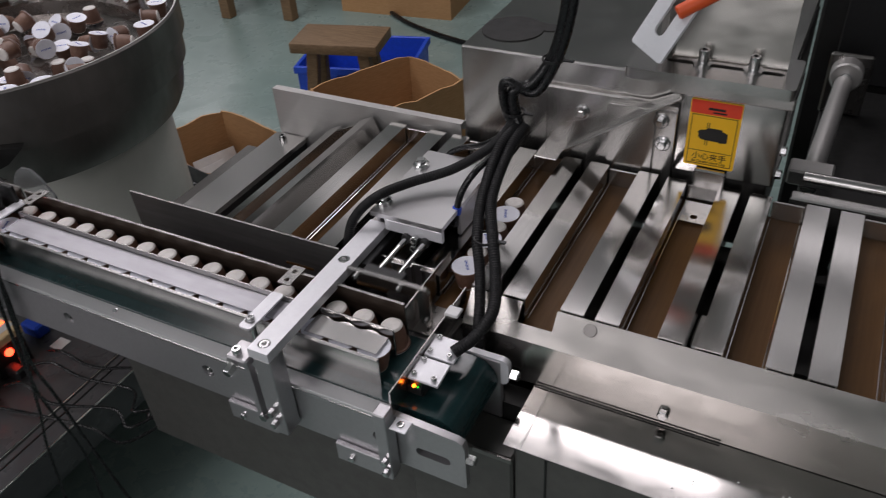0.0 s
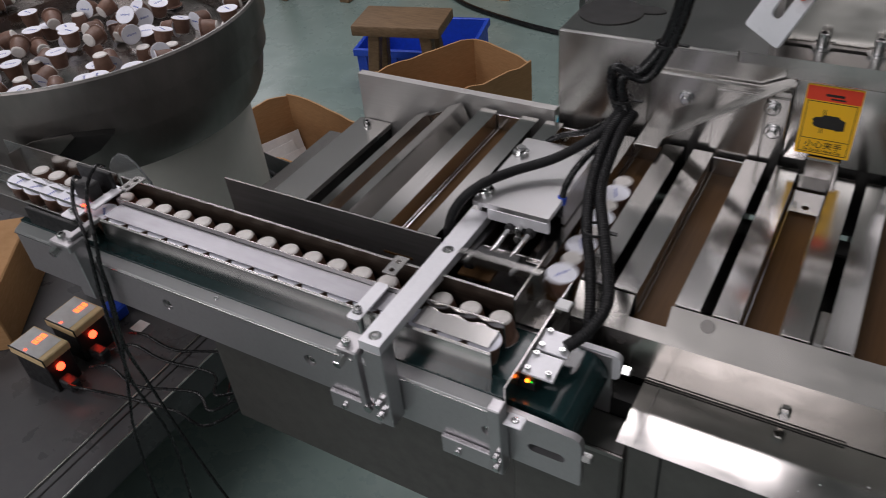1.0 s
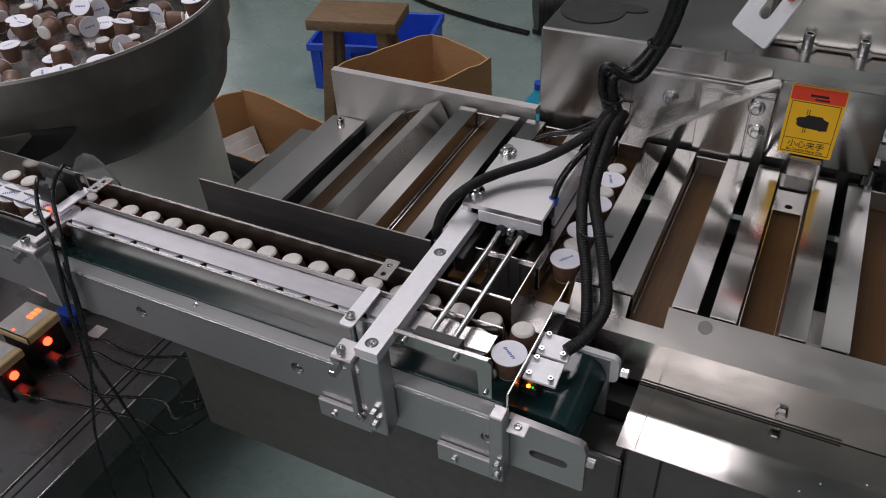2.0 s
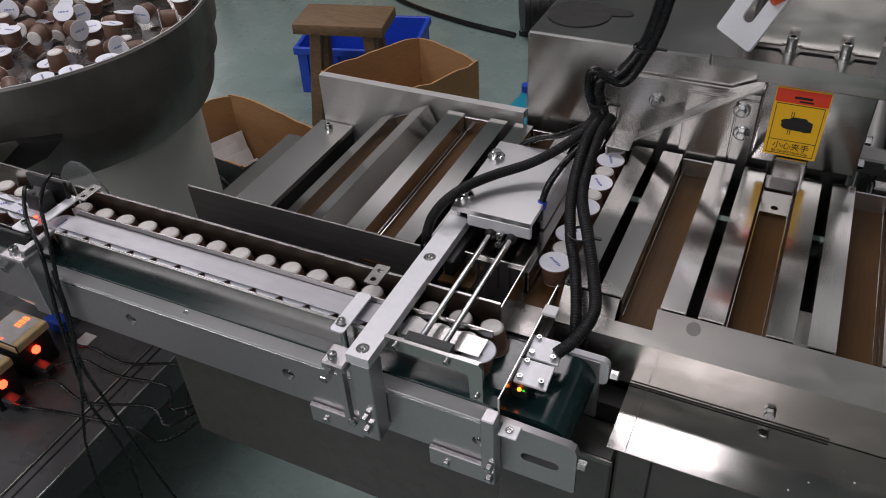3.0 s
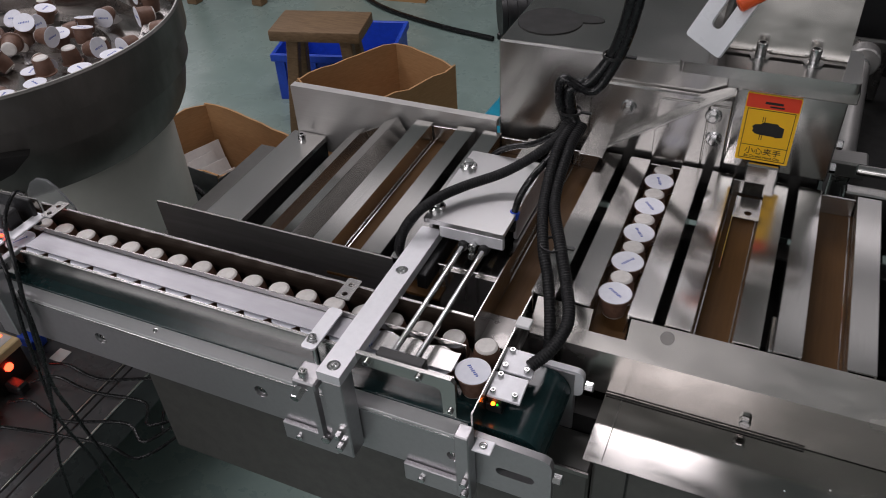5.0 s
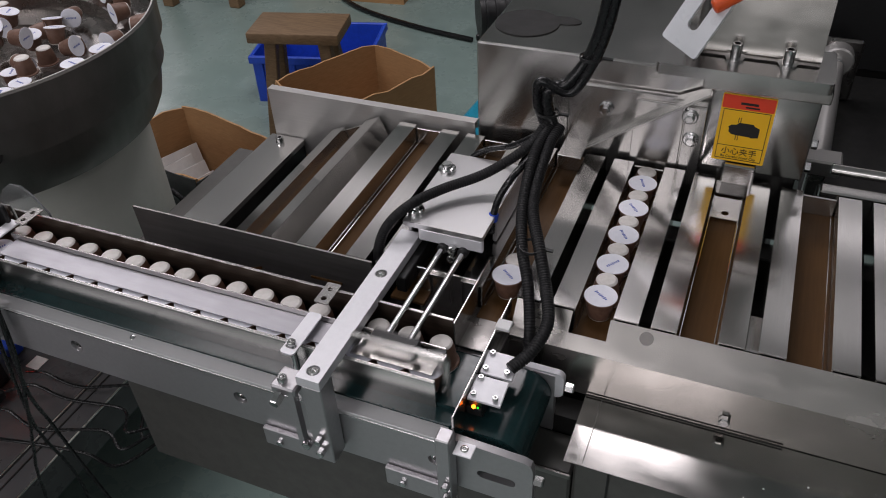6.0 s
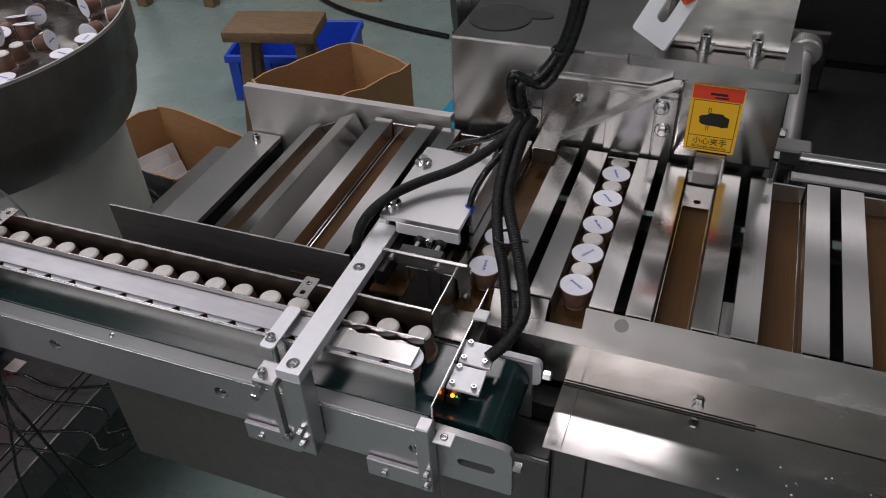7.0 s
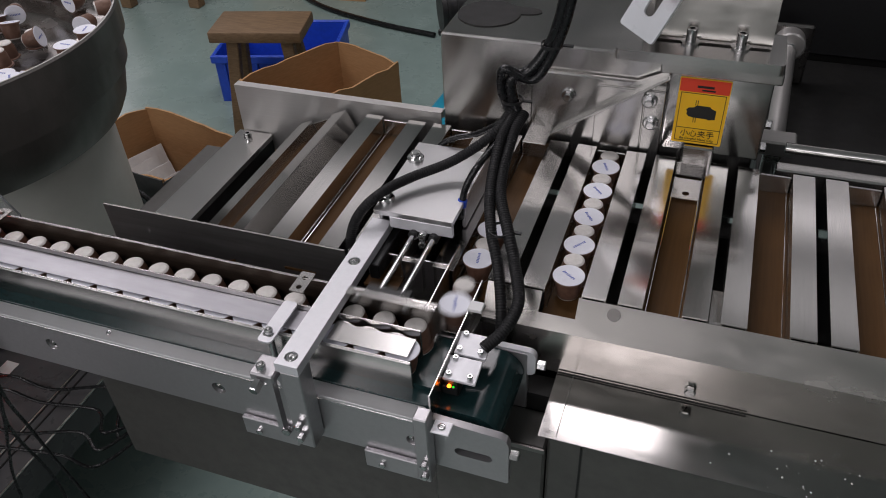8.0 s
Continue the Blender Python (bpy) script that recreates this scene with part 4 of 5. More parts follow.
# ---- cables ----
def cables():
    def cable(label, pts, r, ribs=0.0):
        bm = tube(None, pts, r, 12, 8, ribs)
        return solid("cable", bm, CONDUIT if ribs else RUBBER, label, "cable", at=pts[-1])
    cable("black ribbed cable conduit curving down to the gate sensor",
          [(-0.275, 0.835, 1.005), (-0.279, 0.80, 0.995), (-0.276, 0.74, 0.965), (-0.253, 0.69, 0.945), (-0.237, 0.66, 0.925), (-0.222, 0.62, 0.912), (-0.229, 0.590, 0.898), (-0.2440, 0.568, 0.889)], 0.0068, 0.0006)
    cable("black ribbed cable conduit dropping beside the passage",
          [(-0.285, 0.835, 1.005), (-0.290, 0.79, 0.995), (-0.286, 0.735, 0.965), (-0.272, 0.69, 0.942), (-0.258, 0.665, 0.922), (-0.247, 0.640, 0.900), (-0.240, 0.619, 0.8795), (-0.240, 0.616, 0.847), (-0.241, 0.616, 0.81)], 0.0064, 0.0006)
    cable("black ribbed cable conduit looping over the actuator to the bar",
          [(-0.288, 0.838, 1.012), (-0.305, 0.81, 0.988), (-0.345, 0.782, 0.962), (-0.385, 0.745, 0.955), (-0.408, 0.71, 0.953), (-0.428, 0.690, 0.935), (-0.440, 0.682, 0.905), (-0.445, 0.678, 0.855)], 0.0062, 0.0005)
    cable("thick black cable bundle hanging from above",
          [(-0.225, 0.87, 1.35), (-0.233, 0.862, 1.20), (-0.240, 0.86, 1.13), (-0.252, 0.858, 1.085), (-0.272, 0.85, 1.055), (-0.292, 0.842, 1.045), (-0.290, 0.84, 1.02), (-0.281, 0.836, 1.0)], 0.0072)
    cable("black cable hanging from above beside the bundle",
          [(-0.216, 0.868, 1.35), (-0.224, 0.858, 1.20), (-0.232, 0.856, 1.13), (-0.246, 0.852, 1.08), (-0.268, 0.845, 1.045), (-0.300, 0.838, 1.058), (-0.303, 0.838, 1.03), (-0.290, 0.836, 0.998)], 0.0055)
    cable("thin black hose running to the actuator",
          [(-0.300, 0.838, 0.99), (-0.335, 0.848, 0.962), (-0.365, 0.850, 0.950), (-0.385, 0.846, 0.938), (-0.390, 0.842, 0.92)], 0.0038)
    cable("thin black air hose with a blue collar",
          [(-0.292, 0.80, 0.99), (-0.304, 0.76, 0.982), (-0.316, 0.745, 0.96), (-0.3215, 0.738, 0.935), (-0.3225, 0.735, 0.915)], 0.0040)
    solid("hose_collar", rod(None, (-0.3205, 0.7390, 0.940), (-0.3218, 0.7375, 0.931), 0.0058), BLUE, "small blue hose collar", "collar", at=(-0.321, 0.738, 0.931))
    for z, p in ((1.085, (-0.250, 0.857)), (1.02, (-0.290, 0.839)), (0.945, (-0.262, 0.69))):
        bm = lathe(None, [(0.0120, -0.0015), (0.0130, -0.0015), (0.0130, 0.0015), (0.0120, 0.0015), (0.0120, -0.0015)], (p[0], p[1], z), 16)
        box(bm, p[0] + 0.012, p[0] + 0.024, p[1] - 0.002, p[1] + 0.002, z - 0.001, z + 0.001, 0)
        solid("cable_tie", bm, BLACK, "black cable tie round the bundle", "cable tie", at=(p[0], p[1], z))
    # sensor leads at the far end of the belt, hanging to the floor
    leads = [
        [(-0.880, 0.562, 0.950), (-0.872, 0.545, 0.962), (-0.862, 0.515, 0.945), (-0.834, 0.486, 0.908), (-0.846, 0.476, 0.815), (-0.872, 0.48, 0.70), (-0.895, 0.50, 0.60), (-0.865, 0.50, 0.48), (-0.82, 0.50, 0.35), (-0.76, 0.52, 0.10), (-0.72, 0.55, FLOOR + 0.004)],
        [(-0.915, 0.545, 0.935), (-0.905, 0.53, 0.945), (-0.885, 0.505, 0.925), (-0.850, 0.482, 0.895), (-0.862, 0.474, 0.80), (-0.895, 0.48, 0.66), (-0.935, 0.50, 0.56), (-0.94, 0.52, 0.40), (-0.95, 0.50, 0.15), (-0.98, 0.52, FLOOR + 0.004)],
        [(-0.846, 0.484, 0.87), (-0.850, 0.477, 0.78), (-0.90, 0.48, 0.64), (-0.97, 0.50, 0.52), (-1.01, 0.50, 0.40), (-1.00, 0.48, 0.20), (-0.93, 0.50, 0.02), (-0.90, 0.52, FLOOR + 0.004)],
    ]
    for pts in leads:
        cable("thin black sensor lead hanging from the conveyor", pts, 0.0025)
    for k in range(4):
        y = 0.52 + 0.05 * k
        pts = [(-1.20, y, 0.42), (-1.15, y + 0.01 * (k % 3), 0.435), (-1.09, y + 0.03 - 0.02 * (k % 2), 0.41), (-1.00, y + 0.06, 0.385), (-0.95, y + 0.08 - 0.03 * (k % 4), 0.35 + 0.02 * (k % 3)), (-0.90, 0.70 + 0.02 * k, 0.37 + 0.02 * (k % 2)), (-0.848, 0.72 + 0.025 * k, 0.50)]
        cable("thin black lead running from the amplifiers", pts, 0.003)


cables()


# ---- far end of the belt: sensors and feeding chute ----
def chute():
    ch = thing("feeding_chute", -1.1, 0.55, 0.87, "steel twin-lane feeding chute from the bowl", "chute")
    part("chute_floor", box(None, -1.15, -0.90, 0.510, 0.592, 0.8660, 0.8678, 0.0004), STEEL_X, ch)
    part("front_wall", box(None, -1.15, -0.872, 0.5075, 0.5095, 0.8660, 0.8960, 0.0004), STEEL_X, ch)
    part("middle_wall", box(None, -1.15, -0.905, 0.5500, 0.5520, 0.8680, 0.9040, 0.0004), STEEL_X, ch)
    part("back_wall", box(None, -1.15, -0.905, 0.5900, 0.5920, 0.8660, 0.9160, 0.0004), STEEL_X, ch)
    part("hold_rod", rod(None, (-1.15, 0.525, 0.903), (-0.90, 0.525, 0.903), 0.0018), CHROME, ch)
    part("hold_rod", rod(None, (-1.15, 0.541, 0.903), (-0.90, 0.541, 0.903), 0.0018), CHROME, ch)
    part("front_apron", box(None, -1.000, -0.893, 0.5010, 0.5070, 0.8660, 0.8930, 0.001), BLACK, ch)
    se = thing("lane_sensor", -0.89, 0.55, 0.9, "black fork sensors with red lights on a clamp bar", "sensor")
    part("fork", box(None, -0.950, -0.885, 0.566, 0.572, 0.890, 0.935, 0.0012), BLACK, se)
    part("fork", box(None, -0.925, -0.895, 0.536, 0.556, 0.905, 0.930, 0.002), BLACK, se)
    part("red_light", lathe(None, [(0, 0), (0.0016, 0), (0.0012, 0.0013), (0, 0.0018)], (-0.862, 0.5865, 0.9128), 8), LED_RED, se, "glowing red sensor light")
    part("red_light", lathe(None, [(0, 0), (0.003, 0), (0.0022, 0.002), (0, 0.0025)], (-0.905, 0.528, 0.9035), 8), LED_RED, se, "glowing red sensor light")
    part("cross_bar", box(None, -0.8900, -0.8740, 0.522, 0.575, 0.9085, 0.9110, 0.0008), ALU_BRIGHT, se)
    part("link_bar", box(None, -0.8760, -0.8660, 0.472, 0.5215, 0.8960, 0.9020, 0.001), ALU, se)
    part("slotted_tab", plate(None, rounded(-0.914, -0.888, 0.498, 0.520, 0.004), [slot(-0.904, -0.898, 0.509, 0.003)], "z", 0.9050, 0.9070), ALU_BRIGHT, se)
    part("tab_screw", screw(None, (-0.900, 0.509, 0.9070), (0, 0, 1), 0.0045, 0.006), CHROME, se)
    bm = plate(None, [(-0.945, 0.875), (-0.866, 0.875), (-0.866, 0.900), (-0.884, 0.925), (-0.898, 0.935), (-0.916, 0.934), (-0.930, 0.925), (-0.945, 0.905)], [], "y", 0.6080, 0.6110)
    part("arched_bracket", bm, ACRYLIC, se, "arched clear plastic sheet")
    cl = thing("end_clamp", -0.9, 0.48, 0.85, "aluminium clamp with socket screws at the belt's far end", "clamp")
    part("head", box(None, -0.900, -0.862, 0.462, 0.4885, 0.884, 0.8955, 0.0015), ALU, cl)
    part("head_screw", screw(None, (-0.886, 0.474, 0.8955), (0, 0, 1), 0.0055, 0.007), CHROME, cl)
    part("side_bolt", hexbolt(None, (-0.882, 0.462, 0.889), (0, -1, -0.2), 0.006, 0.010), CHROME, cl)
    part("post", box(None, -0.892, -0.868, 0.470, 0.4885, 0.800, 0.8838, 0.001), ALU, cl)


chute()


# ---- bowl feeder ----
BOWL = Vector((-1.290, 0.880, 0.0))


def bowl_feeder():
    bw = thing("bowl_feeder", BOWL.x, BOWL.y, FLOOR, "dark dull-steel vibratory bowl feeder on a beige drum", "feeder")
    outer = [(0.0445, 0.8039), (0.2700, 0.8039), (0.2790, 0.8065), (0.2880, 0.8230), (0.2946, 0.8511), (0.2968, 0.8805), (0.3066, 0.8841), (0.3079, 0.9303), (0.3164, 0.9339), (0.3173, 0.9828), (0.3151, 0.9855)]
    inner = [(0.3115, 0.9855), (0.3088, 0.9481), (0.3008, 0.9419), (0.2421, 0.9366), (0.2403, 0.9116), (0.1825, 0.9063), (0.1798, 0.8814), (0.0534, 0.8921), (0.0, 0.8956)]
    bl = part("bowl", lathe(None, [(0, 0.8039)] + outer + inner[:1], (BOWL.x, BOWL.y, 0), 128), BOWL_STEEL, bw)
    part("stepped_track", lathe(None, inner, (BOWL.x, BOWL.y, 0), 128), BOWL_INNER, bl, "smoother steel track inside the bowl, brightened for its reflections")
    part("rim", lathe(None, [(0.3128, 0.9856), (0.3150, 0.9856), (0.3150, 0.9866), (0.3128, 0.9866), (0.3128, 0.9856)], (BOWL.x, BOWL.y, 0), 128), STEEL_SATIN, bl)
    # the outlet is a solid plate, its inner shade put into the colour
    lip = [(0, 0.862), (0.035, 0.862), (0.075, 0.876), (0.103, 0.899), (0.045, 0.906), (0, 0.906)]
    bm = plate(None, lip, [], "y", -0.006, 0.012)
    bmesh.ops.transform(bm, matrix=pose(-1.104, 0.620, 0, 0, 0, 43), verts=bm.verts)
    part("outlet_shade_plate", bm, INNER, bw, "dark plate standing in for the shaded outlet on the bowl's side")
    bm = plate(None, [(-0.05, 0.846), (0.0, 0.870), (0.048, 0.907), (0.045, 0.912), (-0.01, 0.912), (-0.05, 0.90)], [], "y", -0.010, -0.007)
    bmesh.ops.transform(bm, matrix=pose(-1.104, 0.620, 0, 0, 0, 43), verts=bm.verts)
    part("outlet_lip", bm, BOWL_STEEL, bw)
    part("drum", lathe(None, [(0, 0.372), (0.150, 0.372), (0.150, 0.425), (0.222, 0.475), (0.230, 0.49), (0.230, 0.7844), (0.222, 0.8013), (0, 0.8017)], (BOWL.x - 0.008, BOWL.y + 0.03, 0), 64), DRUM, bw)
    r = random.Random(11)
    made = []
    for k in range(30):
        a = 360 / 30 * k + r.uniform(-4, 4)
        made.append((a, r.uniform(0.264, 0.286), 0.941 + r.uniform(0, 0.003), r.choice((0, 90, 90, 90, 75)), r.uniform(0, 360)))
    for k in range(5):
        made.append((r.uniform(0, 360), r.uniform(0.202, 0.226), 0.9107 + r.uniform(0, 0.004), r.choice((0, 90, 180)), r.uniform(0, 360)))
    for k in range(44):
        rad = 0.172 * math.sqrt((k + 0.5) / 44)
        made.append((137.5 * k + r.uniform(-12, 12), rad, 0.8965 + 0.045 * (k % 3) / 2 * (1 - rad / 0.23) + r.uniform(0, 0.006), r.choice((0, 15, 40, 75, 90, 110, 180)), r.uniform(0, 360)))
    out = []
    for a, rad, z, lean, way in made:
        drop = 0.016 if 60 <= lean <= 120 else 0.0 if lean < 60 else 0.029
        m = pose(BOWL.x, BOWL.y, 0, 0, 0, 0)
        local = pose(0, 0, 0, 0, 0, a) @ pose(rad, 0, z + drop, 0, 0, way) @ pose(0, 0, 0, lean, 0, r.uniform(0, 360))
        ob = capsule(m @ local, "loose brown coffee capsule with a white lid in the bowl", "loose capsules in the bowl")
        out.append((ob, local))
    return out


LOOSE = bowl_feeder()


# ---- dark cabinet with amplifiers ----
def amplifiers():
    cab = thing("low_dark_cabinet", -1.6, 0.5, FLOOR, "low dark film-covered cabinet with a steel edge", "cabinet")
    part("body", box(None, -2.3, -1.112, -0.5, 1.25, 0.22, 0.372, 0.004), SLATE, cab)
    part("base", box(None, -2.25, -1.38, -0.4, 1.15, FLOOR, 0.2198, 0.004), SLATE, cab)
    part("edge_frame", box(None, -1.110, -1.049, -0.5, 1.25, 0.300, 0.372, 0.003), SLATE, cab)
    part("edge_strip", box(None, -1.1125, -1.1095, -0.5, 1.25, 0.3722, 0.3745, 0), STEEL_Y, cab)
    part("edge_strip", box(None, -1.0520, -1.0490, -0.5, 1.25, 0.3722, 0.3745, 0), STEEL_Y, cab)
    part("groove", box(None, -1.0930, -1.0900, -0.5, 1.25, 0.3722, 0.3735, 0), INNER, cab)
    for x, y, long, wide in ((-1.248, 0.517, 0.100, 0.061), (-1.260, 0.598, 0.085, 0.076)):
        am = thing("sensor_amplifier", x - long / 2, y + wide / 2, 0.372, "yellowed sensor amplifier with glowing red digits", "amplifier", "amplifiers on the cabinet")
        x0, y1, top = x - long, y + wide, 0.462
        case = part("case", box(None, x0, x, y, y1, 0.444, top, 0.002), AMBER, am)
        part("lower_case", box(None, x0 + 0.004, x - 0.004, y + 0.003, y1 - 0.003, 0.372, 0.4438, 0.002), BLACK, am)
        part("face_label", box(None, x0 + 0.004, x - 0.014, y + 0.002, y1 - 0.004, top + 0.0002, top + 0.0006, 0), FACE, case, "pale grey worn face label")
        part("seam", box(None, x0 - 0.0005, x + 0.0005, y + 0.0005, y + 0.0025, 0.446, top + 0.0009, 0), BLACK, case)
        cx, cy = x0 + 0.044, y1 - 0.034
        bm = bmesh.new()
        for j in range(3):
            for dx in (-0.0055, 0.0, 0.0055):
                box(bm, cx + dx - 0.0012, cx + dx + 0.0012, cy + 0.0095 * j, cy + 0.0095 * j + 0.0066, top + 0.0008, top + 0.0016, 0)
            for dy in (0.0, 0.0056):
                box(bm, cx - 0.0066, cx + 0.0066, cy + 0.0095 * j + dy, cy + 0.0095 * j + dy + 0.0012, top + 0.0008, top + 0.0017, 0)
        part("digits", bm, LED_SEG, case, "glowing orange-red digits")
        part("dot_light", box(None, cx - 0.003, cx + 0.001, y + 0.006, y + 0.010, top + 0.0008, top + 0.0016, 0), LED_RED, case)
        bm = lathe(None, [(0, 0), (0.0085, 0), (0.0080, 0.004), (0.005, 0.007), (0, 0.008)], n=16, m=along((x - 0.004, y + wide * 0.45, 0.424), (x + 1, y + wide * 0.45, 0.424))[0])
        part("status_light", bm, LED_RED, am, "bright red status light")
        part("plug", box(None, x - 0.0035, x + 0.035, y + 0.010, y + 0.034, 0.380, 0.404, 0.004), BLACK, am)
    bm = box(None, -0.17, 0.17, -0.15, 0.15, 0, 0.125, 0.003)
    bmesh.ops.transform(bm, matrix=pose(-1.665, 0.575, 0.3725, 0, 0, 38), verts=bm.verts)
    solid("flat_carton", bm, CARDBOARD, "closed brown cardboard carton on the dark cabinet", "box", at=(-1.665, 0.575, 0.3725))
    solid("blue_plug", box(None, -1.345, -1.297, 0.712, 0.742, 0.372, 0.402, 0.004), BLUE, "small blue cable plug on the cabinet", "plug", at=(-1.32, 0.727, 0.372))
    solid("paper_scrap", box(None, -1.262, -1.232, 0.706, 0.736, 0.3726, 0.3741, 0.0005), PAPER, "small white paper scrap on the dark cabinet", "paper", at=(-1.247, 0.721, 0.3726))


amplifiers()


# ---- things on the floor beyond the machine ----
def carton(name, corner, along_a, along_b, height, label, papers=0, seed=1):
    """An open carton: a corner, two sides as vectors, a height."""
    c, a, b = Vector((*corner, FLOOR)), Vector((*along_a, 0)), Vector((*along_b, 0))
    ob = thing(name, *(c + (a + b) / 2), label, "box")
    t = 0.006
    ua, ub = a.normalized() * t, b.normalized() * t
    r = random.Random(seed)

    def wall(p, q, inn):
        bm = bmesh.new()
        n = 8
        low, top = [], []
        for k in range(n + 1):
            s = p.lerp(q, k / n)
            bow = inn.normalized() * (-0.012 * math.sin(math.pi * k / n))
            h = height + r.uniform(-0.006, 0.006)
            low.append((s, s + inn))
            top.append((s + bow + Vector((0, 0, h)), s + bow + inn + Vector((0, 0, h))))
        vs = [[bm.verts.new(v) for v in (l[0], l[1], u[1], u[0])] for l, u in zip(low, top)]
        for v, w in zip(vs, vs[1:]):
            for j in range(4):
                bm.faces.new([v[j], v[(j + 1) % 4], w[(j + 1) % 4], w[j]])
        bm.faces.new(vs[0])
        bm.faces.new(vs[-1][::-1])
        return bm

    part("side", wall(c, c + a, ub), CARDBOARD, ob)
    part("side", wall(c + b, c + a + b, -ub), CARDBOARD, ob)
    part("side", wall(c + ua * 0 + ub, c + b - ub, ua), CARDBOARD, ob)
    part("side", wall(c + a + ub, c + a + b - ub, -ua), CARDBOARD, ob)
    if papers:
        # thin dark grey sheets over the two near outer sides
        part("grey_face", wall(c - ub * 0.45, c + a - ub * 0.45, ub * 0.35), GREY_BOARD, ob, "dark grey outer face")
        part("grey_face", wall(c - ua * 0.45, c + b - ua * 0.45, ua * 0.35), GREY_BOARD, ob, "dark grey outer face")
    bm = bmesh.new()
    pts = [c + ua + ub, c + a - ua + ub, c + a + b - ua - ub, c + b + ua - ub]
    lo = [bm.verts.new(p + Vector((0, 0, 0.001))) for p in pts]
    hi = [bm.verts.new(p + Vector((0, 0, 0.006))) for p in pts]
    bm.faces.new(lo[::-1])
    bm.faces.new(hi)
    for k in range(4):
        bm.faces.new([lo[k], lo[(k + 1) % 4], hi[(k + 1) % 4], hi[k]])
    part("bottom", bm, CARDBOARD, ob)
    for k in range(papers):
        s = (k + 0.6) / papers
        mid = c + a * (0.18 + 0.62 * s) + b * (0.40 + 0.22 * s + r.uniform(-0.06, 0.06))
        w = b.length * 0.56
        bm = box(None, -w / 2, w / 2, -0.0015, 0.0015, 0, height * (0.64 + 0.16 * s), 0)
        yaw = math.degrees(math.atan2(b.y, b.x)) + r.uniform(-5, 5)
        bmesh.ops.transform(bm, matrix=pose(mid.x, mid.y, FLOOR + 0.008, -20 + r.uniform(-4, 3), 0, yaw), verts=bm.verts)
        solid("carton_blank", bm, PAPER, "white folded carton blank standing in the box", "carton", group="white carton blanks", at=(mid.x, mid.y, FLOOR + 0.008))
    return ob


carton("cardboard_box", (-1.395, 1.835), (0.172, 0.325), (0.250, -0.103), 0.47, "open brown cardboard box standing on the green floor")
carton("cardboard_box", (-1.345, 1.362), (-0.364, 0.087), (0.085, 0.235), 0.43, "open brown cardboard box half full of white blanks", 6, 2)
carton("cardboard_box", (-2.40, 3.47), (0.62, 0.06), (-0.04, 0.36), 0.30, "closed-up brown cardboard box far off on the floor", 0, 3)


def stool():
    st = thing("wooden_stool", -1.61, 2.33, FLOOR, "worn brown wooden stool with splayed legs", "stool")
    m = pose(-1.612, 2.332, 0, 0, 0, 13.5)
    bm = box(None, -0.166, 0.166, -0.095, 0.095, 0.310, 0.350, 0.006, None, 2)
    bmesh.ops.transform(bm, matrix=m, verts=bm.verts)
    part("seat", bm, WOOD, st)
    for sx in (-1, 1):
        for sy in (-1, 1):
            bm = bmesh.new()
            box(bm, -0.022, 0.022, -0.018, 0.018, FLOOR + 0.002, 0.318, 0.003)
            sh = Matrix.Identity(4)
            sh[0][2], sh[1][2] = -sx * 0.10, -sy * 0.08
            bmesh.ops.transform(bm, matrix=m @ Matrix.Translation((sx * 0.128, sy * 0.062, 0)) @ sh, verts=bm.verts)
            part("leg", bm, WOOD, st)


stool()


def crate():
    cr = thing("blue_crate", -1.74, 2.73, FLOOR, "bright blue plastic crate on the floor behind the stool", "crate")
    m = pose(-1.745, 2.660, FLOOR, 0, 0, 14)
    h, a, b = 0.20, 0.235, 0.165
    for x0, x1, y0, y1 in ((-a, a, -b, -b + 0.006), (-a, a, b - 0.006, b), (-a, -a + 0.006, -b + 0.006, b - 0.006), (a - 0.006, a, -b + 0.006, b - 0.006)):
        bm = box(None, x0, x1, y0, y1, 0.004, h, 0.002)
        bmesh.ops.transform(bm, matrix=m, verts=bm.verts)
        part("wall", bm, BLUE, cr)
    bm = bmesh.new()
    for x0, x1, y0, y1 in ((-a - 0.01, a + 0.01, -b - 0.01, -b), (-a - 0.01, a + 0.01, b, b + 0.01), (-a - 0.01, -a, -b, b), (a, a + 0.01, -b, b)):
        box(bm, x0, x1, y0, y1, h - 0.03, h, 0.002)
    for k in range(-3, 4):
        box(bm, k * 0.065 - 0.004, k * 0.065 + 0.004, -b - 0.008, -b, 0.01, h - 0.03, 0.001)
    bmesh.ops.transform(bm, matrix=m, verts=bm.verts)
    part("rim", bm, BLUE, cr)
    bm = box(None, -a, a, -b, b, 0, 0.006, 0.001)
    bmesh.ops.transform(bm, matrix=m, verts=bm.verts)
    part("bottom", bm, BLUE, cr)


crate()


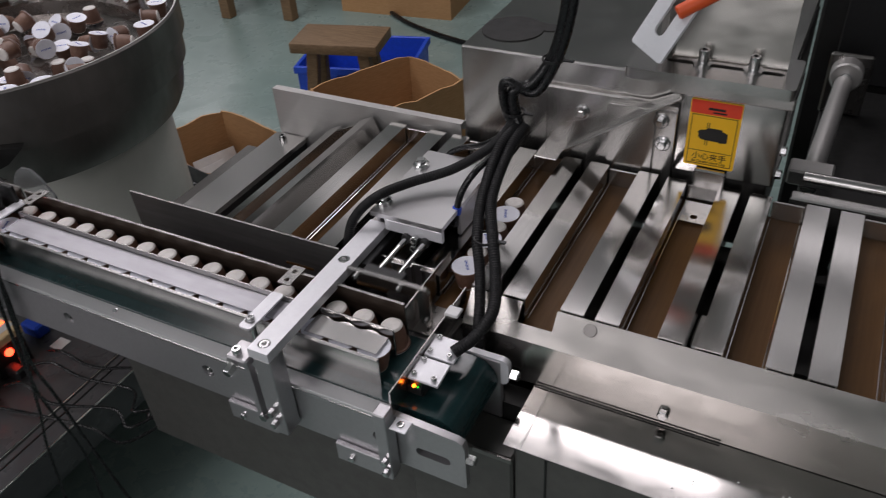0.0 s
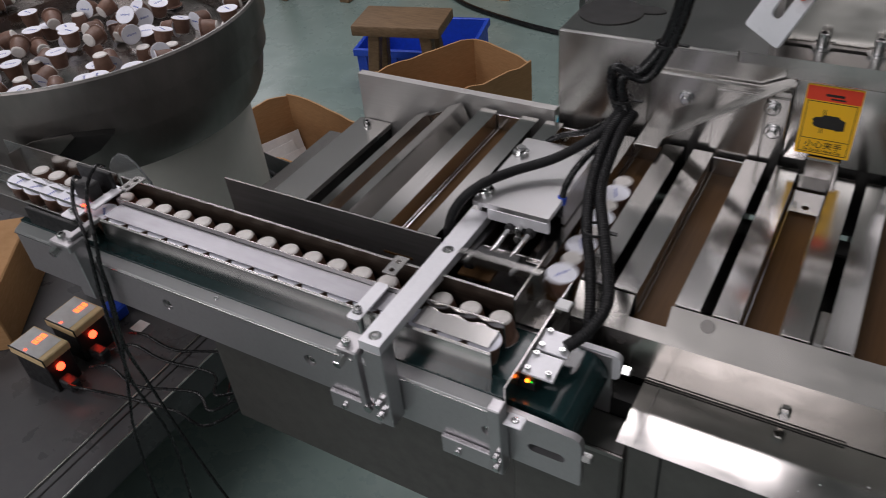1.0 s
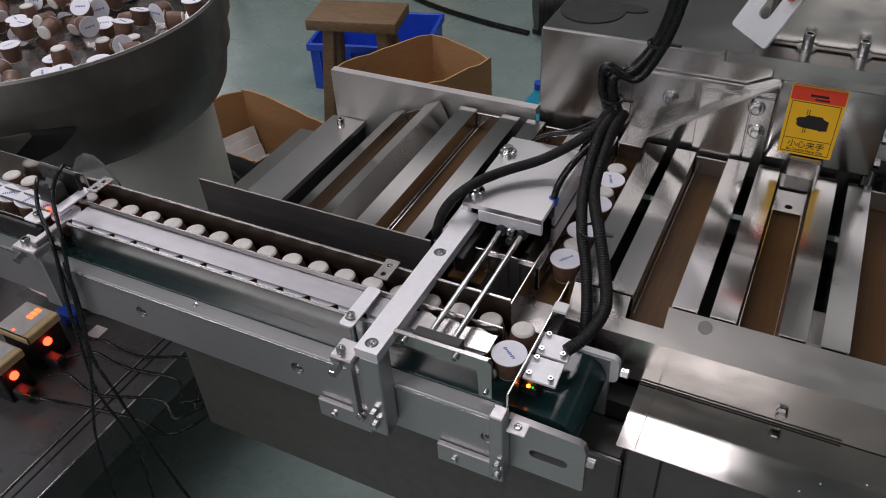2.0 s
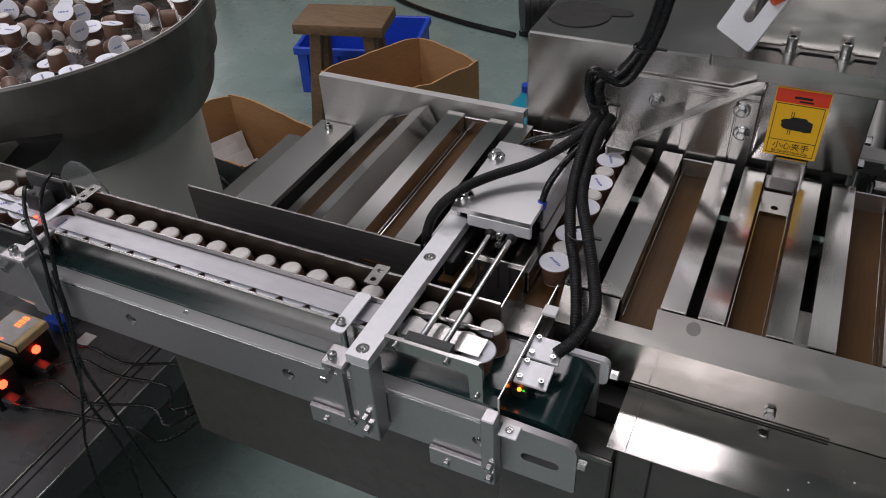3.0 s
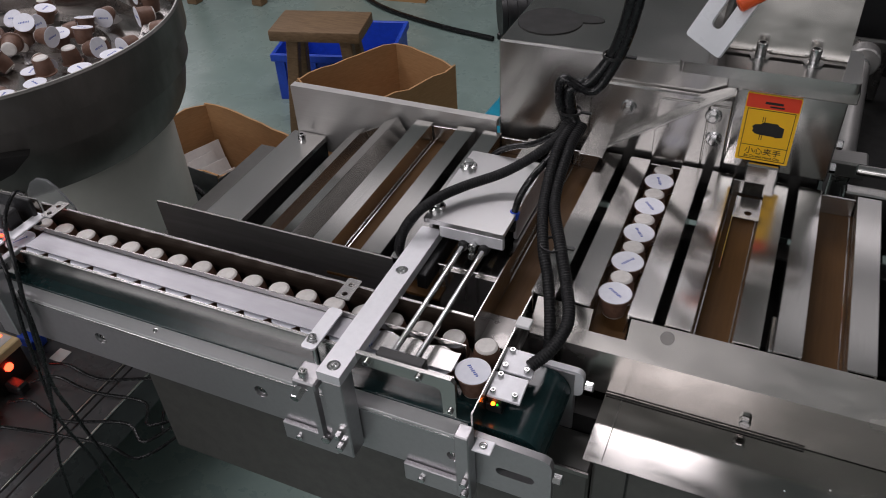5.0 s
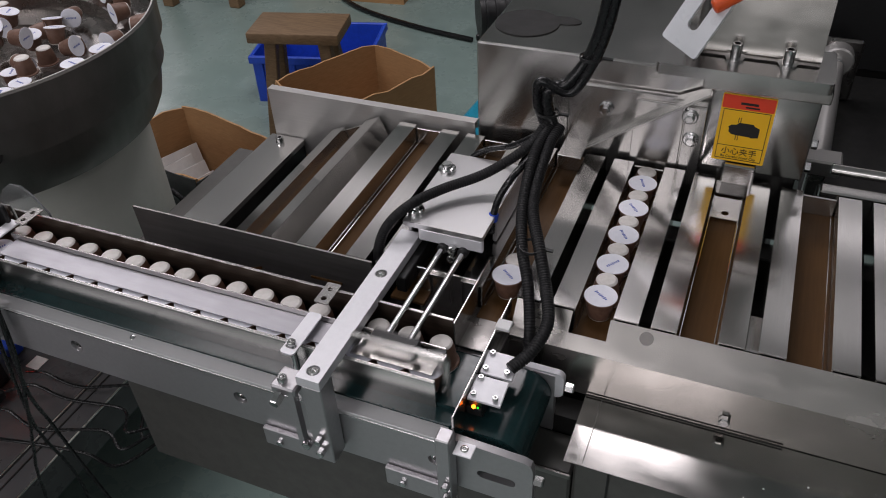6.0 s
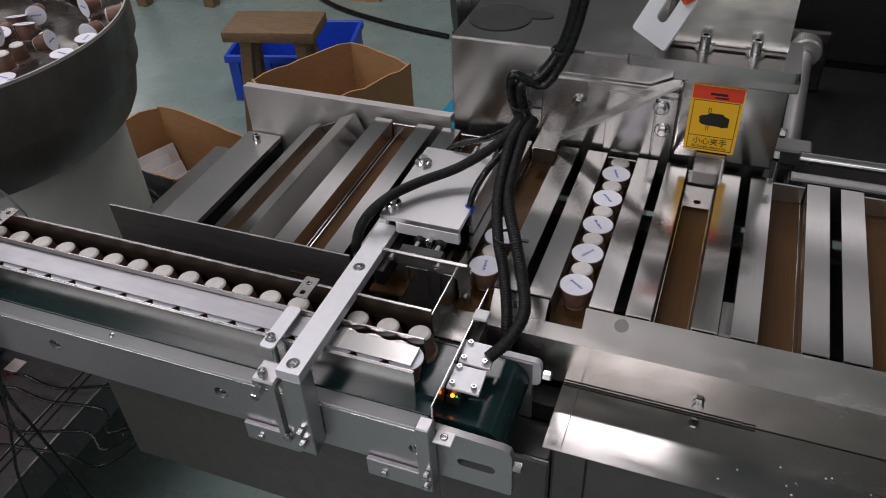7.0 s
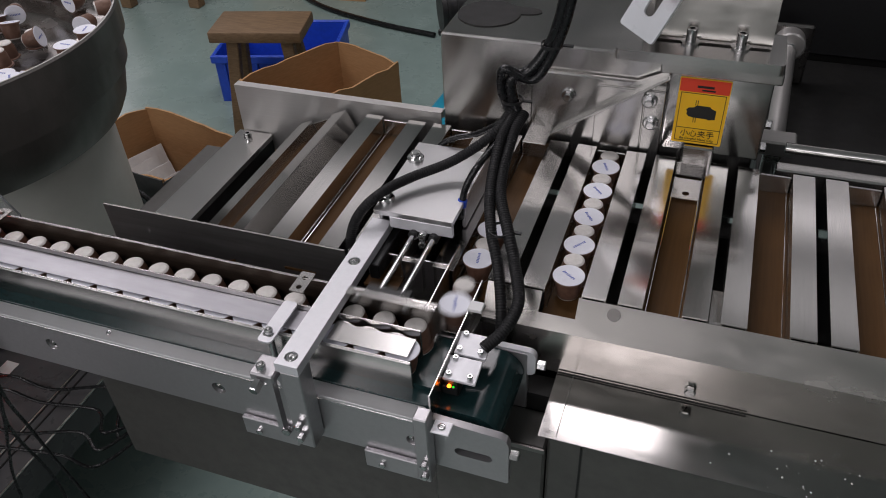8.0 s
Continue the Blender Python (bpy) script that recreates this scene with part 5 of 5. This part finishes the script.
def small_floor_things():
    bt = thing("detergent_bottle", -0.940, 2.40, FLOOR, "cyan plastic detergent bottle with a blue cap", "bottle")
    part("body", lathe(None, [(0, 0), (0.088, 0), (0.092, 0.006), (0.092, 0.085), (0.082, 0.115), (0.052, 0.155), (0.024, 0.192), (0.018, 0.215), (0, 0.215)], (-0.940, 2.40, FLOOR), 20), CYAN, bt)
    part("cap", lathe(None, [(0, 0.205), (0.02, 0.205), (0.02, 0.232), (0, 0.234)], (-0.940, 2.40, FLOOR), 16), BLUE, bt)
    part("label", lathe(None, [(0.0924, 0.02), (0.0930, 0.02), (0.0930, 0.07), (0.0924, 0.07)], (-0.940, 2.40, FLOOR), 20), RED, bt)
    bm = tube(None, [(-2.9, 3.9, FLOOR + 0.012), (-2.3, 3.62, FLOOR + 0.012), (-1.95, 3.40, FLOOR + 0.012), (-1.6, 3.28, FLOOR + 0.012), (-1.30, 3.22, FLOOR + 0.012)], 0.012, 8)
    solid("floor_cable", bm, RUBBER, "black power cable lying on the green floor", "cable", at=(-1.95, 3.4, FLOOR))
    bm = tube(None, [(-1.45, 1.34, 0.34), (-1.395, 1.33, 0.335), (-1.355, 1.325, 0.300), (-1.335, 1.32, 0.245), (-1.350, 1.31, 0.10), (-1.38, 1.30, FLOOR + 0.008)], 0.008, 10)
    solid("drum_cable", bm, RUBBER, "black cable looping down beside the cardboard box", "cable", at=(-1.38, 1.30, FLOOR))
    mo = thing("black_floor_motor", -1.22, 3.3, FLOOR, "black ribbed motor on the floor behind the machine", "motor")
    bm = rod(None, (-1.28, 3.25, FLOOR + 0.12), (-1.05, 3.38, FLOOR + 0.12), 0.10, 20)
    part("case", bm, BLACK, mo)
    for k in range(6):
        a = Vector((-1.26, 3.262, FLOOR + 0.12)).lerp(Vector((-1.07, 3.37, FLOOR + 0.12)), k / 5)
        m, _ = along(a, a + Vector((0.23, 0.13, 0)))
        part("cooling_rib", lathe(None, [(0.09, 0), (0.115, 0), (0.115, 0.012), (0.09, 0.012)], n=20, m=m), BLACK, mo)
    part("base", box(None, -1.29, -1.04, 3.24, 3.40, FLOOR, FLOOR + 0.03, 0.004), BLACK, mo)
    tb = thing("wooden_bench", -2.5, 3.45, FLOOR, "dark wooden bench legs far off on the floor", "bench")
    for x, y in ((-2.60, 3.28), (-2.95, 3.20), (-2.70, 3.62), (-3.05, 3.55)):
        part("leg", box(None, x - 0.03, x + 0.03, y - 0.03, y + 0.03, FLOOR, 0.60, 0.004), WOOD, tb)
    part("top", box(None, -3.12, -2.54, 3.14, 3.7, 0.60, 0.64, 0.006), WOOD, tb)


small_floor_things()


# ---- what moves ----
STROKE = 0.160
# (start of the way out, at the belt, capsules in the gate from .. to, start of the pull, at the tray)
CYCLES = [(-0.20, 0.36, 0.40, 0.54, 0.72, 1.11), (1.20, 1.60, 1.64, 1.82, 2.03, 2.42), (2.52, 2.92, 2.96, 3.12, 5.10, 5.48), (5.66, 6.14, 6.18, 6.34, 6.54, 6.92), (7.02, 7.40, 7.44, 7.60, 7.81, 8.19)]
SHIFT = (4.36, 5.12)


def ramp(t, a, b):
    s = min(1.0, max(0.0, (t - a) / (b - a)))
    return s * s * (3 - 2 * s)


def pusher_y(t):
    y = 0.0
    for out0, out1, _, _, in0, in1 in CYCLES:
        if t >= out0:
            y = STROKE * (1 - ramp(t, out0, out1)) if t < in0 else STROKE * ramp(t, in0, in1)
    return y


def lane_place(n, t, lid):
    """Where capsule n of a lane stands: queue, gate, passage, row in the tray, then on with the tray."""
    step = 0.0
    for _, _, g0, g1, p0, _ in CYCLES:
        step += 0.0275 * ramp(t, g0, g1) + 0.0075 * ramp(t, p0, p0 + 0.12)
    base = LID_Y if lid else BASE_Y
    x = min(GATE_X - 0.0275 - LANE_STEP * n + step, GATE_X) if n >= 0 else TRAY_X
    y = base
    goal = ROW_LID + (0 if lid else ROW_GAP)
    if n >= 0 and n < len(CYCLES):
        p0, p1 = CYCLES[n][4], CYCLES[n][5]
        y = base + (goal - base) * ramp(t, p0, p1)
        x = x + (TRAY_X - x) * ramp(t, p0, p1)
    if n < 0:
        y = goal + ROW_STEP * (-1 - n)
    for k, c in enumerate(CYCLES):
        if k > n and (k < 2 or (n >= 2)) and k <= (1 if n < 2 else 9):
            y += max(0.0, 0.16 * ramp(t, c[4], c[5]) - (0.16 - ROW_STEP))
    if n < 2 and n < len(CYCLES):
        x += PITCH * ramp(t, *SHIFT)
    return x, y


def motions():
    times = [round(0.1 * k, 2) for k in range(81)]
    walk(PUSHER, [(t, pose(-0.34, 0.5 + pusher_y(t), 0.9)) for t in times])
    for k, tray in TRAYS:
        rows = [(t, tray_pose(k + ramp(t, *SHIFT))) for t in (0.0, 4.3, 4.4, 4.5, 4.6, 4.7, 4.8, 4.9, 5.0, 5.1, 5.2, 8.0)]
        walk(tray, rows)
    for lane, lid in ((LID_LANE, True), (BASE_LANE, False)):
        for n, ob, turn in lane:
            rows = []
            for t in times:
                x, y = lane_place(n, t, lid)
                z = SEAT
                tip = 14.0 * min(1.0, max(0.0, (-0.90 - x) / 0.03)) if lid else 0.0
                rows.append((t, cap_up(x, y, z + 0.0004 * tip, turn, tip, 90) if lid else cap_down(x, y, z, turn)))
            walk(ob, rows)
    for ob, local in LOOSE:
        rows = []
        for t in (0.0, 1.0, 2.0, 2.8, 3.6, 4.4, 5.2, 6.0, 6.8, 7.4, 8.0):
            a = 7.0 * max(0.0, t - 1.8)
            rows.append((t, pose(BOWL.x, BOWL.y, 0, 0, 0, a) @ local))
        walk(ob, rows)


motions()
